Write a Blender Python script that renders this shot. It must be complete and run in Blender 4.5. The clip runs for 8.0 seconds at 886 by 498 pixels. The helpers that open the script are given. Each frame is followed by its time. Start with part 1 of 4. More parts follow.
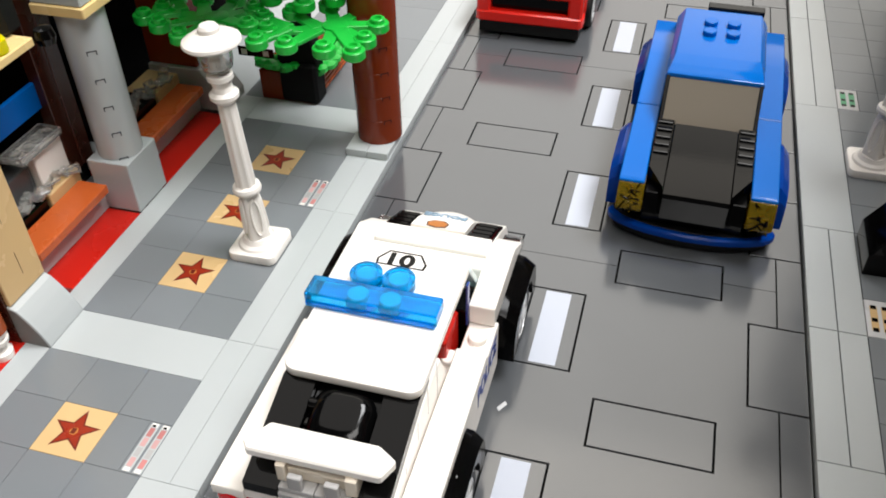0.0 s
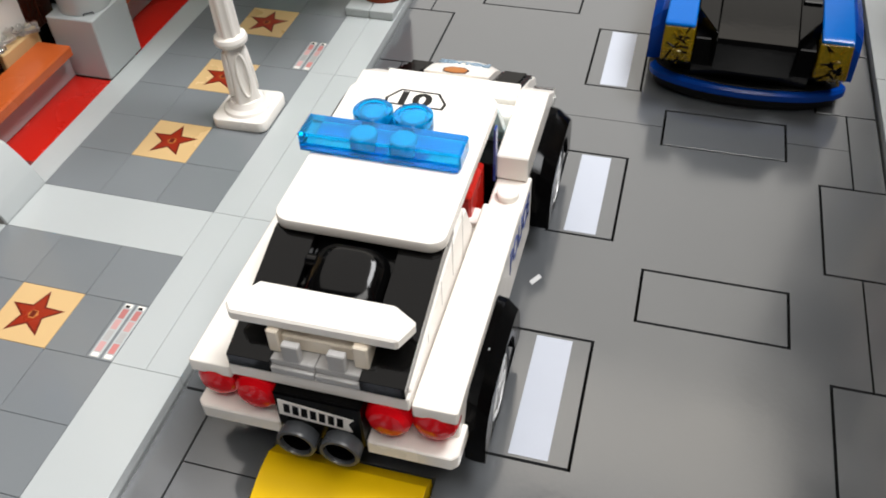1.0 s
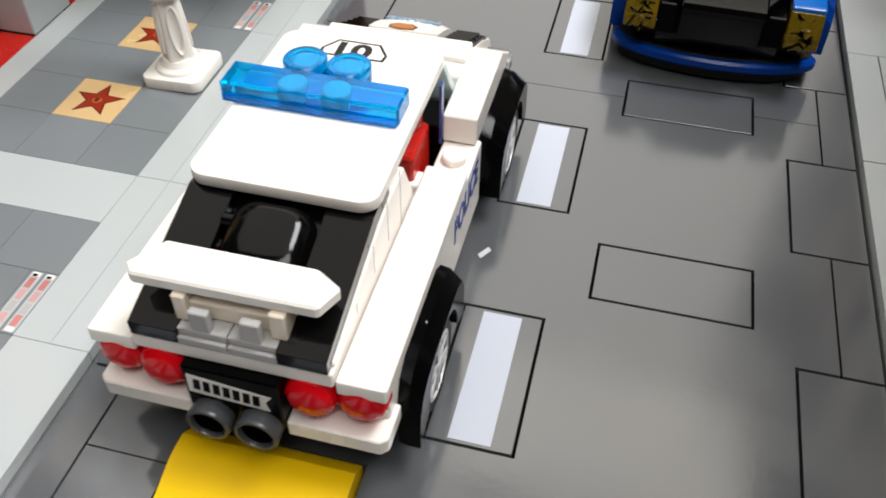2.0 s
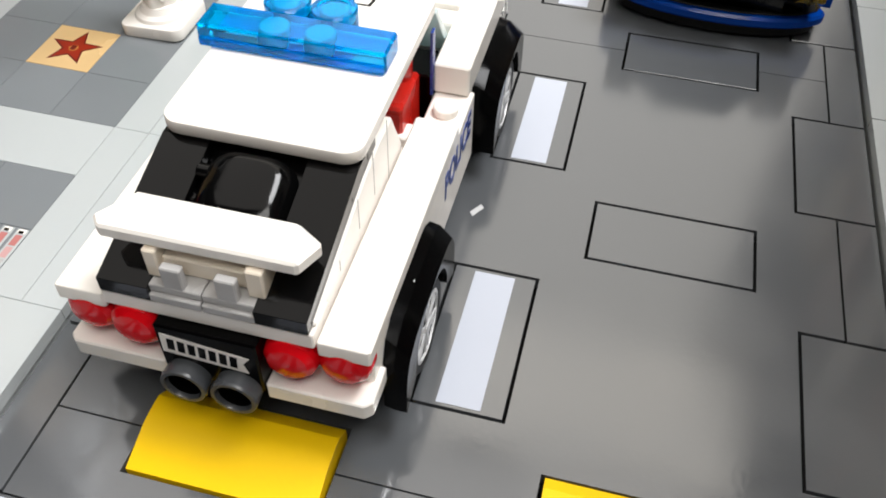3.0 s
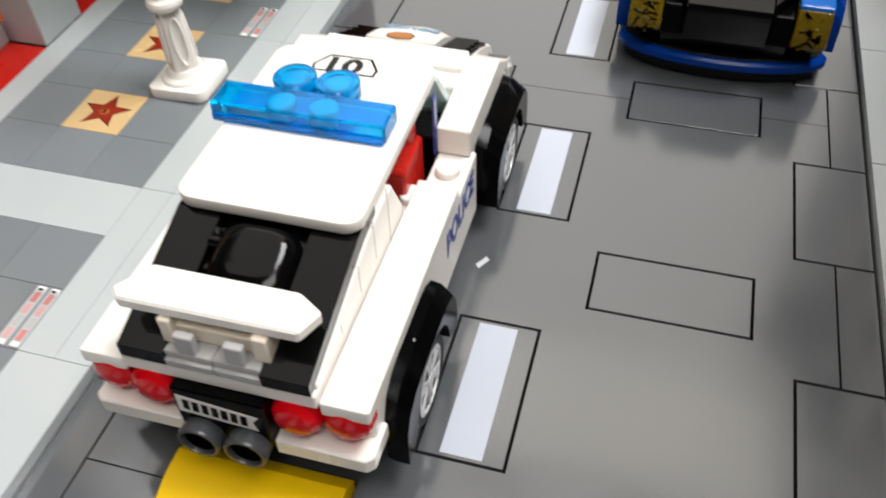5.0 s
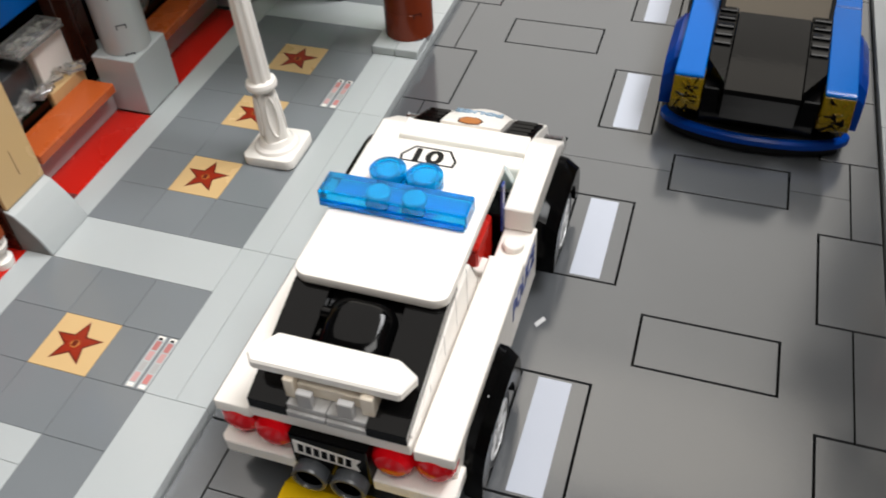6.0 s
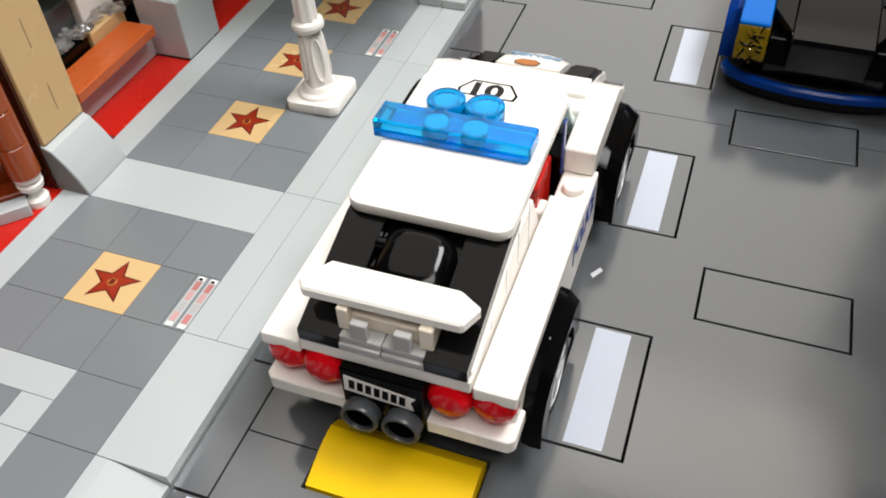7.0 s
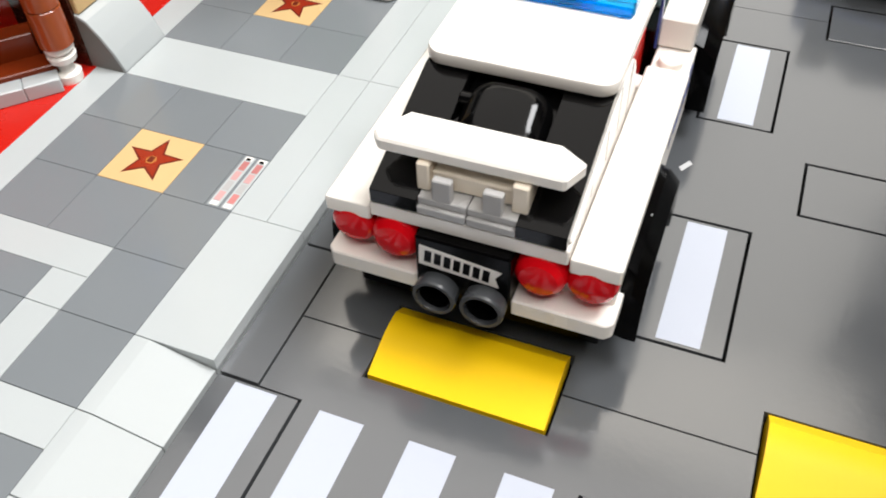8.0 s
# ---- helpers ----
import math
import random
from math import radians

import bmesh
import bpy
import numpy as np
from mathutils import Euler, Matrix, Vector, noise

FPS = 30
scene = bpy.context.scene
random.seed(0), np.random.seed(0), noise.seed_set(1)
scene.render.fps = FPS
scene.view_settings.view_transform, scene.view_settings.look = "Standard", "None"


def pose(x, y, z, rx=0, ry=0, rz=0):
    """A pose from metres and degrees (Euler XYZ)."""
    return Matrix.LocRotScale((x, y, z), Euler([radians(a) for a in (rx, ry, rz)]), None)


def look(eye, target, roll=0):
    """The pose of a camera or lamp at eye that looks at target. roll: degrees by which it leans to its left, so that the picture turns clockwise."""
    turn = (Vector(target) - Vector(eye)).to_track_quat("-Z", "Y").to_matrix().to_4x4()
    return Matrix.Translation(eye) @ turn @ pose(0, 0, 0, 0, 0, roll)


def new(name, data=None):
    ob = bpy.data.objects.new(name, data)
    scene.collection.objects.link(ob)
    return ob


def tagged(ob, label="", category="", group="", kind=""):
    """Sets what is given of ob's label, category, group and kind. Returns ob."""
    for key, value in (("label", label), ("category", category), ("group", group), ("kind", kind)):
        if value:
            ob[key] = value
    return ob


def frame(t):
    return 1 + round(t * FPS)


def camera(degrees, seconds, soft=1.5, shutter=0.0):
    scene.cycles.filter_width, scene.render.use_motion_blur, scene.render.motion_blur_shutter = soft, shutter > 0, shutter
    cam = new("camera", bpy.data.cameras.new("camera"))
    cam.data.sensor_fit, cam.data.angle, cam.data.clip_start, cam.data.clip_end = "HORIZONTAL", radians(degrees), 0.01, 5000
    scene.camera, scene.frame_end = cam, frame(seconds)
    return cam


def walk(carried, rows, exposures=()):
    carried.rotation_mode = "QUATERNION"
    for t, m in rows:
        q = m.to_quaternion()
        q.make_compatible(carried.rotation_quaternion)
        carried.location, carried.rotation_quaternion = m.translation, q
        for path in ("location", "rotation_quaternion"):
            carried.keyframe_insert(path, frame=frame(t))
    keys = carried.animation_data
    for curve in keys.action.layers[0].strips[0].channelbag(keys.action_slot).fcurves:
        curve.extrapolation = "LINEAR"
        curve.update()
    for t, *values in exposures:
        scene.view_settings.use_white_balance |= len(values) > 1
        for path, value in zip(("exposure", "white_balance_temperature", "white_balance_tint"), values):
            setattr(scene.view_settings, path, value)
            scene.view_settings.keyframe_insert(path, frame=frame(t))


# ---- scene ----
# Unit of all plan numbers below: one stud pitch of the building bricks, 8 mm.
S = 0.008

cam = camera(54.5, 8.0, soft=1.8, shutter=0.5)
PATH = [
    (0, (0.516, -17.500, 22.723), (0.087, -16.036, 21.431), -1.08),
    (0.5, (0.268, -17.505, 21.980), (-0.159, -16.031, 20.699), -0.85),
    (0.6, (-0.046, -17.220, 21.188), (-0.480, -15.759, 19.893), -1.08),
    (0.7, (-0.255, -16.948, 20.113), (-0.687, -15.512, 18.790), -1.51),
    (0.8, (-0.289, -16.601, 18.983), (-0.723, -15.188, 17.635), -2.26),
    (0.9, (-0.374, -16.239, 18.260), (-0.801, -14.863, 16.874), -2.56),
    (1, (-0.514, -16.005, 17.936), (-0.928, -14.640, 16.535), -2.38),
    (1.2, (-0.323, -15.937, 18.244), (-0.732, -14.580, 16.833), -2.41),
    (1.5, (-0.221, -15.727, 17.697), (-0.620, -14.358, 16.294), -1.95),
    (1.7, (-0.182, -15.258, 16.799), (-0.553, -13.886, 15.391), -0.67),
    (2, (-0.119, -15.004, 16.179), (-0.459, -13.629, 14.766), 0.61),
    (2.2, (0.355, -14.432, 15.845), (0.011, -13.075, 14.417), 0.12),
    (3.3, (-0.232, -14.482, 15.018), (-0.539, -13.166, 13.544), 1.82),
    (3.5, (-0.199, -14.498, 14.584), (-0.511, -13.171, 13.120), 1.60),
    (3.7, (-0.036, -14.254, 14.597), (-0.341, -12.934, 13.126), 1.86),
    (4, (0.534, -13.701, 14.604), (0.236, -12.377, 13.135), 1.08),
    (4.2, (0.517, -13.659, 14.233), (0.230, -12.319, 12.777), 1.62),
    (5.3, (0.777, -14.894, 17.739), (0.324, -13.576, 16.305), -3.18),
    (5.5, (0.455, -15.312, 18.292), (-0.005, -13.997, 16.857), -3.08),
    (5.7, (0.557, -15.469, 19.244), (0.086, -14.138, 17.828), -3.48),
    (6, (0.244, -15.913, 20.093), (-0.244, -14.580, 18.684), -3.41),
    (6.2, (0.007, -16.388, 20.367), (-0.500, -15.045, 18.974), -3.25),
    (6.5, (-0.616, -16.652, 18.832), (-1.154, -15.321, 17.438), -3.43),
    (6.7, (-0.643, -16.629, 18.389), (-1.184, -15.310, 16.987), -3.52),
    (7, (-0.698, -16.441, 18.267), (-1.224, -15.130, 16.851), -3.18),
    (7.2, (-0.882, -16.419, 17.697), (-1.410, -15.109, 16.280), -2.97),
    (7.3, (-1.081, -16.496, 17.126), (-1.605, -15.186, 15.709), -2.59),
    (7.4, (-1.293, -16.580, 16.462), (-1.827, -15.287, 15.033), -2.84),
    (7.5, (-1.714, -16.740, 15.794), (-2.240, -15.454, 14.355), -2.36),
    (7.7, (-1.903, -16.877, 15.437), (-2.443, -15.618, 13.979), -2.69),
    (8, (-2.229, -16.931, 15.147), (-2.766, -15.682, 13.681), -2.39),
]
walk(cam, [(t, look(Vector(e) * S, Vector(a) * S, roll)) for t, e, a, roll in PATH], [(0.0, 0.11), (0.5, 0.11), (1.0, -0.03), (2.0, -0.01), (3.5, 0.11), (4.0, 0.09), (5.5, -0.08), (6.0, -0.19), (6.5, -0.11), (7.0, -0.01), (7.5, 0.1), (8.0, 0.25)])

# ---- light ----
world = bpy.data.worlds.new("world")
scene.world = world
world.use_nodes = True
world.node_tree.nodes["Background"].inputs["Color"].default_value = (0.9, 0.95, 1.0, 1)
world.node_tree.nodes["Background"].inputs["Strength"].default_value = 0.3


def area_lamp(name, eye, target, w, h, power, colour):
    data = bpy.data.lights.new(name, "AREA")
    data.shape, data.size, data.size_y, data.energy, data.color = "RECTANGLE", w, h, power, colour
    ob = new(name, data)
    ob.matrix_world = look(eye, target)
    return tagged(ob, label="unseen broad warm light panel added on the north side" if "window" in name else "unseen ceiling light panel added over the model street", category="window" if "window" in name else "lamp")


area_lamp("added_ceiling_light", (0.48, 0.28, 1.45), (-0.05, 0.0, 0.0), 0.62, 0.62, 33.5, (0.98, 0.985, 1.0))
# Added south panel: brightens rear faces and speed bumps, no known lamp there.
area_lamp("added_ceiling_light", (0.32, -0.52, 1.48), (-0.05, -0.1, 0.0), 1.0, 0.6, 17.5, (1.0, 0.98, 0.95))
# Added panel stands in for a lit ceiling mirrored by road and bonnets.
area_lamp("added_ceiling_light", (-0.24, 0.18, 1.51), (-0.24, 0.18, 0.0), 1.5, 1.2, 7.1, (1.0, 0.95, 0.9))
# Added strip that gives the far road its warm sheen.
area_lamp("added_ceiling_light", (-0.45, 0.99, 1.5), (-0.45, 0.99, 0.0), 1.7, 0.35, 3.75, (1.0, 0.93, 0.83))
# Added upright panel for the road to mirror; the wall has no opening.
area_lamp("windowless_fill", (-0.6, 1.16, 0.875), (-0.6, 0.0, 0.875), 1.8, 1.25, 8.5, (1.0, 0.95, 0.87))

# ---- materials ----


def nodes_of(mat):
    mat.use_nodes = True
    return mat.node_tree, mat.node_tree.nodes["Principled BSDF"]


def plastic(name, colour, rough=0.18, vary=0.05, bump=0.03, coat=0.0, dust=0.25, ior=1.52):
    """Moulded brick plastic: slightly mottled colour, smudged gloss, faint waviness."""
    mat = bpy.data.materials.new(name)
    nt, bsdf = nodes_of(mat)
    link = nt.links.new
    co = nt.nodes.new("ShaderNodeTexCoord")
    info = nt.nodes.new("ShaderNodeObjectInfo")
    big = nt.nodes.new("ShaderNodeTexNoise")
    big.inputs["Scale"].default_value, big.inputs["Detail"].default_value = 45, 4
    fine = nt.nodes.new("ShaderNodeTexNoise")
    fine.inputs["Scale"].default_value, fine.inputs["Detail"].default_value = 900, 3
    for n in (big, fine):
        link(co.outputs["Object"], n.inputs["Vector"])
    add = nt.nodes.new("ShaderNodeMath")
    add.operation = "MULTIPLY_ADD"
    link(info.outputs["Random"], add.inputs[0])
    add.inputs[1].default_value = vary
    add.inputs[2].default_value = 1.0 - vary
    mul = nt.nodes.new("ShaderNodeMath")
    mul.operation = "MULTIPLY_ADD"
    link(big.outputs["Fac"], mul.inputs[0])
    mul.inputs[1].default_value = vary
    link(add.outputs[0], mul.inputs[2])
    tint = nt.nodes.new("ShaderNodeMix")
    tint.data_type, tint.blend_type = "RGBA", "MULTIPLY"
    tint.inputs["Factor"].default_value = 1.0
    tint.inputs["A"].default_value = (*colour, 1)
    link(mul.outputs[0], tint.inputs["B"])
    link(tint.outputs["Result"], bsdf.inputs["Base Color"])
    ramp = nt.nodes.new("ShaderNodeMapRange")
    link(big.outputs["Fac"], ramp.inputs["Value"])
    ramp.inputs["From Min"].default_value, ramp.inputs["From Max"].default_value = 0.35, 0.7
    ramp.inputs["To Min"].default_value, ramp.inputs["To Max"].default_value = rough, rough + dust * 0.5
    link(ramp.outputs["Result"], bsdf.inputs["Roughness"])
    bmp = nt.nodes.new("ShaderNodeBump")
    bmp.inputs["Strength"].default_value, bmp.inputs["Distance"].default_value = bump, 0.0004
    link(fine.outputs["Fac"], bmp.inputs["Height"])
    link(bmp.outputs["Normal"], bsdf.inputs["Normal"])
    bsdf.inputs["IOR"].default_value = ior
    bsdf.inputs["Coat Weight"].default_value = coat
    return mat


def clear(name, colour, rough=0.03, weight=0.9, ior=1.5):
    mat = plastic(name, colour, rough, 0.02, 0.02, dust=0.1, ior=ior)
    bsdf = mat.node_tree.nodes["Principled BSDF"]
    bsdf.inputs["Transmission Weight"].default_value = weight
    return mat


WHITE = plastic("white_plastic", (0.86, 0.815, 0.755), 0.16)
CREAM = plastic("aged_white_plastic", (0.88, 0.78, 0.64), 0.22)
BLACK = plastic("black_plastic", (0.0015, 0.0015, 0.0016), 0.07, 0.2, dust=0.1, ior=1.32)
SATIN = plastic("satin_black_plastic", (0.0012, 0.0012, 0.0013), 0.16, 0.2, dust=0.15, ior=1.2)
RUBBER = plastic("black_rubber", (0.005, 0.005, 0.005), 0.5, 0.2, 0.2, ior=1.35)
ROAD = plastic("dark_grey_plastic", (0.088, 0.093, 0.099), 0.09, 0.07, dust=0.2, ior=2.0)
GAP = plastic("black_underlay", (0.002, 0.002, 0.002), 0.6, ior=1.25)
PAVE = plastic("stone_grey_plastic", (0.185, 0.2, 0.21), 0.1, 0.07)
LIGHT = plastic("light_grey_plastic", (0.44, 0.465, 0.465), 0.14, 0.05)
MIDGREY = plastic("mid_grey_plastic", (0.41, 0.4, 0.39), 0.2, 0.06)
TAN = plastic("tan_plastic", (0.62, 0.42, 0.2), 0.2, 0.05)
PALETAN = plastic("pale_tan_plastic", (0.8, 0.58, 0.26), 0.2, 0.05)
YELLOW = plastic("yellow_plastic", (0.96, 0.6, 0.003), 0.45, 0.04, dust=0.05, ior=1.3)
RED = plastic("red_plastic", (0.75, 0.014, 0.007), 0.16)
DARKRED = plastic("dark_red_print", (0.13, 0.012, 0.006), 0.25)
REDPRINT = plastic("red_print", (0.27, 0.02, 0.006), 0.25)
BROWN = plastic("reddish_brown_plastic", (0.19, 0.026, 0.005), 0.14, ior=1.38)
DARKBROWN = plastic("dark_brown_plastic", (0.05, 0.012, 0.006), 0.2)
ORANGE = plastic("dark_orange_plastic", (0.5, 0.1, 0.022), 0.2)
BLUE = plastic("blue_plastic", (0.0005, 0.115, 0.46), 0.1, dust=0.08, ior=1.32)
# Same blue, darkened to carry the shade on splitter and mudguards.
SHADEBLUE = plastic("shaded_blue_plastic", (0.0005, 0.045, 0.3), 0.2, dust=0.08, ior=1.3)
PRINTBLUE = plastic("dark_blue_print", (0.02, 0.05, 0.25), 0.25)
PRINTPALE = plastic("pale_blue_print", (0.26, 0.38, 0.5), 0.25)
GREEN = plastic("bright_green_plastic", (0.012, 0.48, 0.05), 0.26)
PIPE = plastic("dark_grey_pipe_plastic", (0.05, 0.053, 0.057), 0.2)
GOLD = plastic("gold_print", (0.45, 0.16, 0.035), 0.3)
SILVER = plastic("silver_grey_plastic", (0.55, 0.55, 0.55), 0.25)
SMOKE = plastic("smoked_windscreen", (0.1, 0.082, 0.058), 0.06, dust=0.04)
DASH = plastic("white_road_print", (0.46, 0.49, 0.56), 0.3, 0.02, dust=0.03)
C_BLUE = clear("clear_blue_plastic", (0.0, 0.5, 1.0), 0.04, 0.86, 1.36)
C_CYAN = clear("clear_cyan_plastic", (0.02, 0.9, 1.0), 0.2, 0.05)
C_RED = clear("clear_red_plastic", (0.64, 0.003, 0.008), 0.06, 0.0, 1.33)
C_YELLOW = clear("clear_yellow_plastic", (0.36, 0.23, 0.005), 0.05, 0.6)
C_YELLOW.node_tree.nodes["Bump"].inputs["Strength"].default_value = 0.5
C_LEMON = clear("clear_lemon_plastic", (0.9, 0.8, 0.0), 0.08, 0.3)
PINK = plastic("worn_pink_print", (0.5, 0.29, 0.28), 0.3, 0.3)
REDSLOT = plastic("worn_red_print", (0.46, 0.17, 0.16), 0.3, 0.3)
COLUMN = plastic("brown_column_plastic", (0.34, 0.07, 0.018), 0.16)
DIRTY = plastic("dusty_grey_plastic", (0.15, 0.14, 0.13), 0.5, 0.4, 0.3)
PALEGREEN = plastic("worn_green_print", (0.1, 0.4, 0.2), 0.3, 0.3)
CARPET = plastic("red_floor_plastic", (0.5, 0.014, 0.008), 0.2)
C_PALE = clear("clear_pale_blue_plastic", (0.72, 0.88, 0.9), 0.08, 0.4)
C_CLEAR = clear("clear_plastic", (0.97, 0.98, 0.97), 0.03, 1.0)
CRYSTAL = clear("glassy_crystal_plastic", (0.97, 0.97, 0.95), 0.04, 0.9)
SAND = plastic("sand_grey_plastic", (0.12, 0.11, 0.1), 0.3)
DARKGREEN = plastic("dark_green_plastic", (0.02, 0.07, 0.035), 0.2)
PINKBRICK = plastic("dull_pink_plastic", (0.4, 0.2, 0.17), 0.25)
WALLPAINT = plastic("room_wall_paint", (0.07, 0.067, 0.063), 0.6)
WOOD = plastic("table_wood", (0.25, 0.16, 0.09), 0.4, 0.2)

# ---- mesh helpers, in studs ----


def box(bm, x0, x1, y0, y1, z0, z1, bev=0.04, seg=1):
    made = bmesh.ops.create_cube(bm, size=1.0)["verts"]
    for v in made:
        v.co = Vector(((x0 + x1) / 2 + v.co.x * (x1 - x0), (y0 + y1) / 2 + v.co.y * (y1 - y0), (z0 + z1) / 2 + v.co.z * (z1 - z0)))
    if bev:
        edges = list({e for v in made for e in v.link_edges})
        bmesh.ops.bevel(bm, geom=edges, offset=bev, segments=seg, affect="EDGES", profile=0.5)
    return bm


def prism(bm, outline, axis, a, b, bev=0.04, caps=False):
    """Extrudes an outline of the other two axes (in their order x, y, z) from a to b along axis."""
    def place(p, d):
        return {"x": (d, p[0], p[1]), "y": (p[0], d, p[1]), "z": (p[0], p[1], d)}[axis]
    one = [bm.verts.new(place(p, a)) for p in outline]
    two = [bm.verts.new(place(p, b)) for p in outline]
    faces = [bm.faces.new(one), bm.faces.new(two)]
    n = len(outline)
    for i in range(n):
        faces.append(bm.faces.new((one[i], one[(i + 1) % n], two[(i + 1) % n], two[i])))
    bmesh.ops.recalc_face_normals(bm, faces=faces)
    if bev:
        edges = list({e for f in (faces[:2] if caps else faces) for e in f.edges})
        bmesh.ops.bevel(bm, geom=edges, offset=bev, segments=2 if caps else 1, affect="EDGES", profile=0.5)
    return bm


def turned(bm, profile, cx, cy, cz=0.0, axis="z", seg=28):
    """A body of revolution: profile of (radius, height) about an axis through (cx, cy, cz)."""
    rings = []
    for r, h in profile:
        ring = []
        for i in range(seg):
            u, w = r * math.cos(2 * math.pi * i / seg), r * math.sin(2 * math.pi * i / seg)
            p = {"z": (u, w, h), "x": (h, u, w), "y": (w, h, u)}[axis]
            ring.append(bm.verts.new((cx + p[0], cy + p[1], cz + p[2])))
        rings.append(ring)
    faces = []
    for lo, hi in zip(rings, rings[1:]):
        for i in range(seg):
            faces.append(bm.faces.new((lo[i], lo[(i + 1) % seg], hi[(i + 1) % seg], hi[i])))
    if profile[0][0] > 0:
        faces.append(bm.faces.new(rings[0][::-1]))
    if profile[-1][0] > 0:
        faces.append(bm.faces.new(rings[-1]))
    bmesh.ops.recalc_face_normals(bm, faces=faces)
    return bm


def disc_profile(r, z0, z1, b=0.04):
    return [(r - b, z0), (r, z0 + b), (r, z1 - b), (r - b, z1)]


def stud(bm, x, y, z, r=0.3, h=0.21, seg=20):
    return turned(bm, disc_profile(r, z - 0.02, z + h, 0.03), x, y, seg=seg)


def mesh_of(name, bm, mat, origin):
    for v in bm.verts:
        v.co = (v.co - origin) * S
    data = bpy.data.meshes.new(name)
    bm.to_mesh(data)
    bm.free()
    data.materials.append(mat)
    data.shade_smooth()
    data.set_sharp_from_angle(angle=radians(24))
    return data


def base(ob):
    """World origin of a thing or part, in studs."""
    at = Vector((0, 0, 0))
    while ob:
        at += ob.location / S
        ob = ob.parent
    return at


def part(name, bm, mat, parent, label=""):
    ob = new(name, mesh_of(name, bm, mat, base(parent)))
    ob.parent = parent
    return tagged(ob, label=label)


def thing(name, at, label, category, group="", kind=""):
    ob = new(name)
    ob.empty_display_size = 0.005
    ob.location = Vector(at) * S
    return tagged(ob, label, category, group, kind)


def solid(name, bm, mat, at, label, category, group="", kind=""):
    ob = new(name, mesh_of(name, bm, mat, Vector(at)))
    ob.location = Vector(at) * S
    return tagged(ob, label, category, group, kind)


def B(*a, **k):
    return box(bmesh.new(), *a, **k)


def PR(*a, **k):
    return prism(bmesh.new(), *a, **k)


def T(*a, **k):
    return turned(bmesh.new(), *a, **k)


def slab_with_holes(bm, x0, x1, y0, y1, z0, z1, holes):
    """A slab with rectangular openings (hx0, hx1, hy0, hy1) through it."""
    xs = sorted({x0, x1, *(min(max(v, x0), x1) for h in holes for v in h[:2])})
    ys = sorted({y0, y1, *(min(max(v, y0), y1) for h in holes for v in h[2:])})
    def full(i, j):
        if not (0 <= i < len(xs) - 1 and 0 <= j < len(ys) - 1):
            return False
        cx, cy = (xs[i] + xs[i + 1]) / 2, (ys[j] + ys[j + 1]) / 2
        return not any(h[0] < cx < h[1] and h[2] < cy < h[3] for h in holes)
    known = {}
    def vert(i, j, z):
        if (i, j, z) not in known:
            known[i, j, z] = bm.verts.new((xs[i], ys[j], z))
        return known[i, j, z]
    for i in range(len(xs) - 1):
        for j in range(len(ys) - 1):
            if not full(i, j):
                continue
            bm.faces.new((vert(i, j, z1), vert(i + 1, j, z1), vert(i + 1, j + 1, z1), vert(i, j + 1, z1)))
            for (a, b), (di, dj) in ((((i, j), (i + 1, j)), (0, -1)), (((i + 1, j), (i + 1, j + 1)), (1, 0)),
                                     (((i + 1, j + 1), (i, j + 1)), (0, 1)), (((i, j + 1), (i, j)), (-1, 0))):
                if not full(i + di, j + dj):
                    bm.faces.new((vert(*a, z0), vert(*b, z0), vert(*b, z1), vert(*a, z1)))
    return bm


# ---- the room ----
def room():
    x0, x1, y0, y1, z0, z1 = -240, 240, -220, 150, -95, 190
    t = 8
    for name, b in (("wall_west", (x0 - t, x0, y0, y1, z0, z1)), ("wall_east", (x1, x1 + t, y0, y1, z0, z1)),
                    ("wall_south", (x0 - t, x1 + t, y0 - t, y0, z0, z1)), ("wall_north", (x0 - t, x1 + t, y1, y1 + t, z0, z1)),
                    ("floor", (x0 - t, x1 + t, y0 - t, y1 + t, z0 - t, z0)), ("ceiling", (x0 - t, x1 + t, y0 - t, y1 + t, z1, z1 + t))):
        solid(name, B(*b, bev=0), WALLPAINT, ((b[0] + b[1]) / 2, (b[2] + b[3]) / 2, b[4]), "plain dark painted " + name.split("_")[0] + " of the room", name.split("_")[0], kind="structure")
    table = thing("display_table", (0, 15, z0), "long wooden table that carries the model street", "table")
    part("tabletop", B(-70, 60, -45, 75, -4.8, -0.8, bev=0.3), WOOD, table)
    for x in (-66, 56):
        for y in (-41, 71):
            part("leg", B(x - 3, x + 3, y - 3, y + 3, z0, -4.8, bev=0.2), WOOD, table)


room()

# ---- road ----
G = 0.04
Y0, Y1 = -26, 54
road = solid("road", B(-11, 7, Y0, Y1, -0.8, -0.36, bev=0), GAP, (-2, 14, -0.8), "dark grey smooth tiled model road with white dashes", "road", kind="structure")


def flat_tile(name, x0, x1, y0, y1, mat, parent, z0=-0.36, z1=0.0, g=G, bev=0.006, label=""):
    return part(name, B(x0 + g, x1 - g, y0 + g, y1 - g, z0, z1, bev=bev), mat, parent, label)


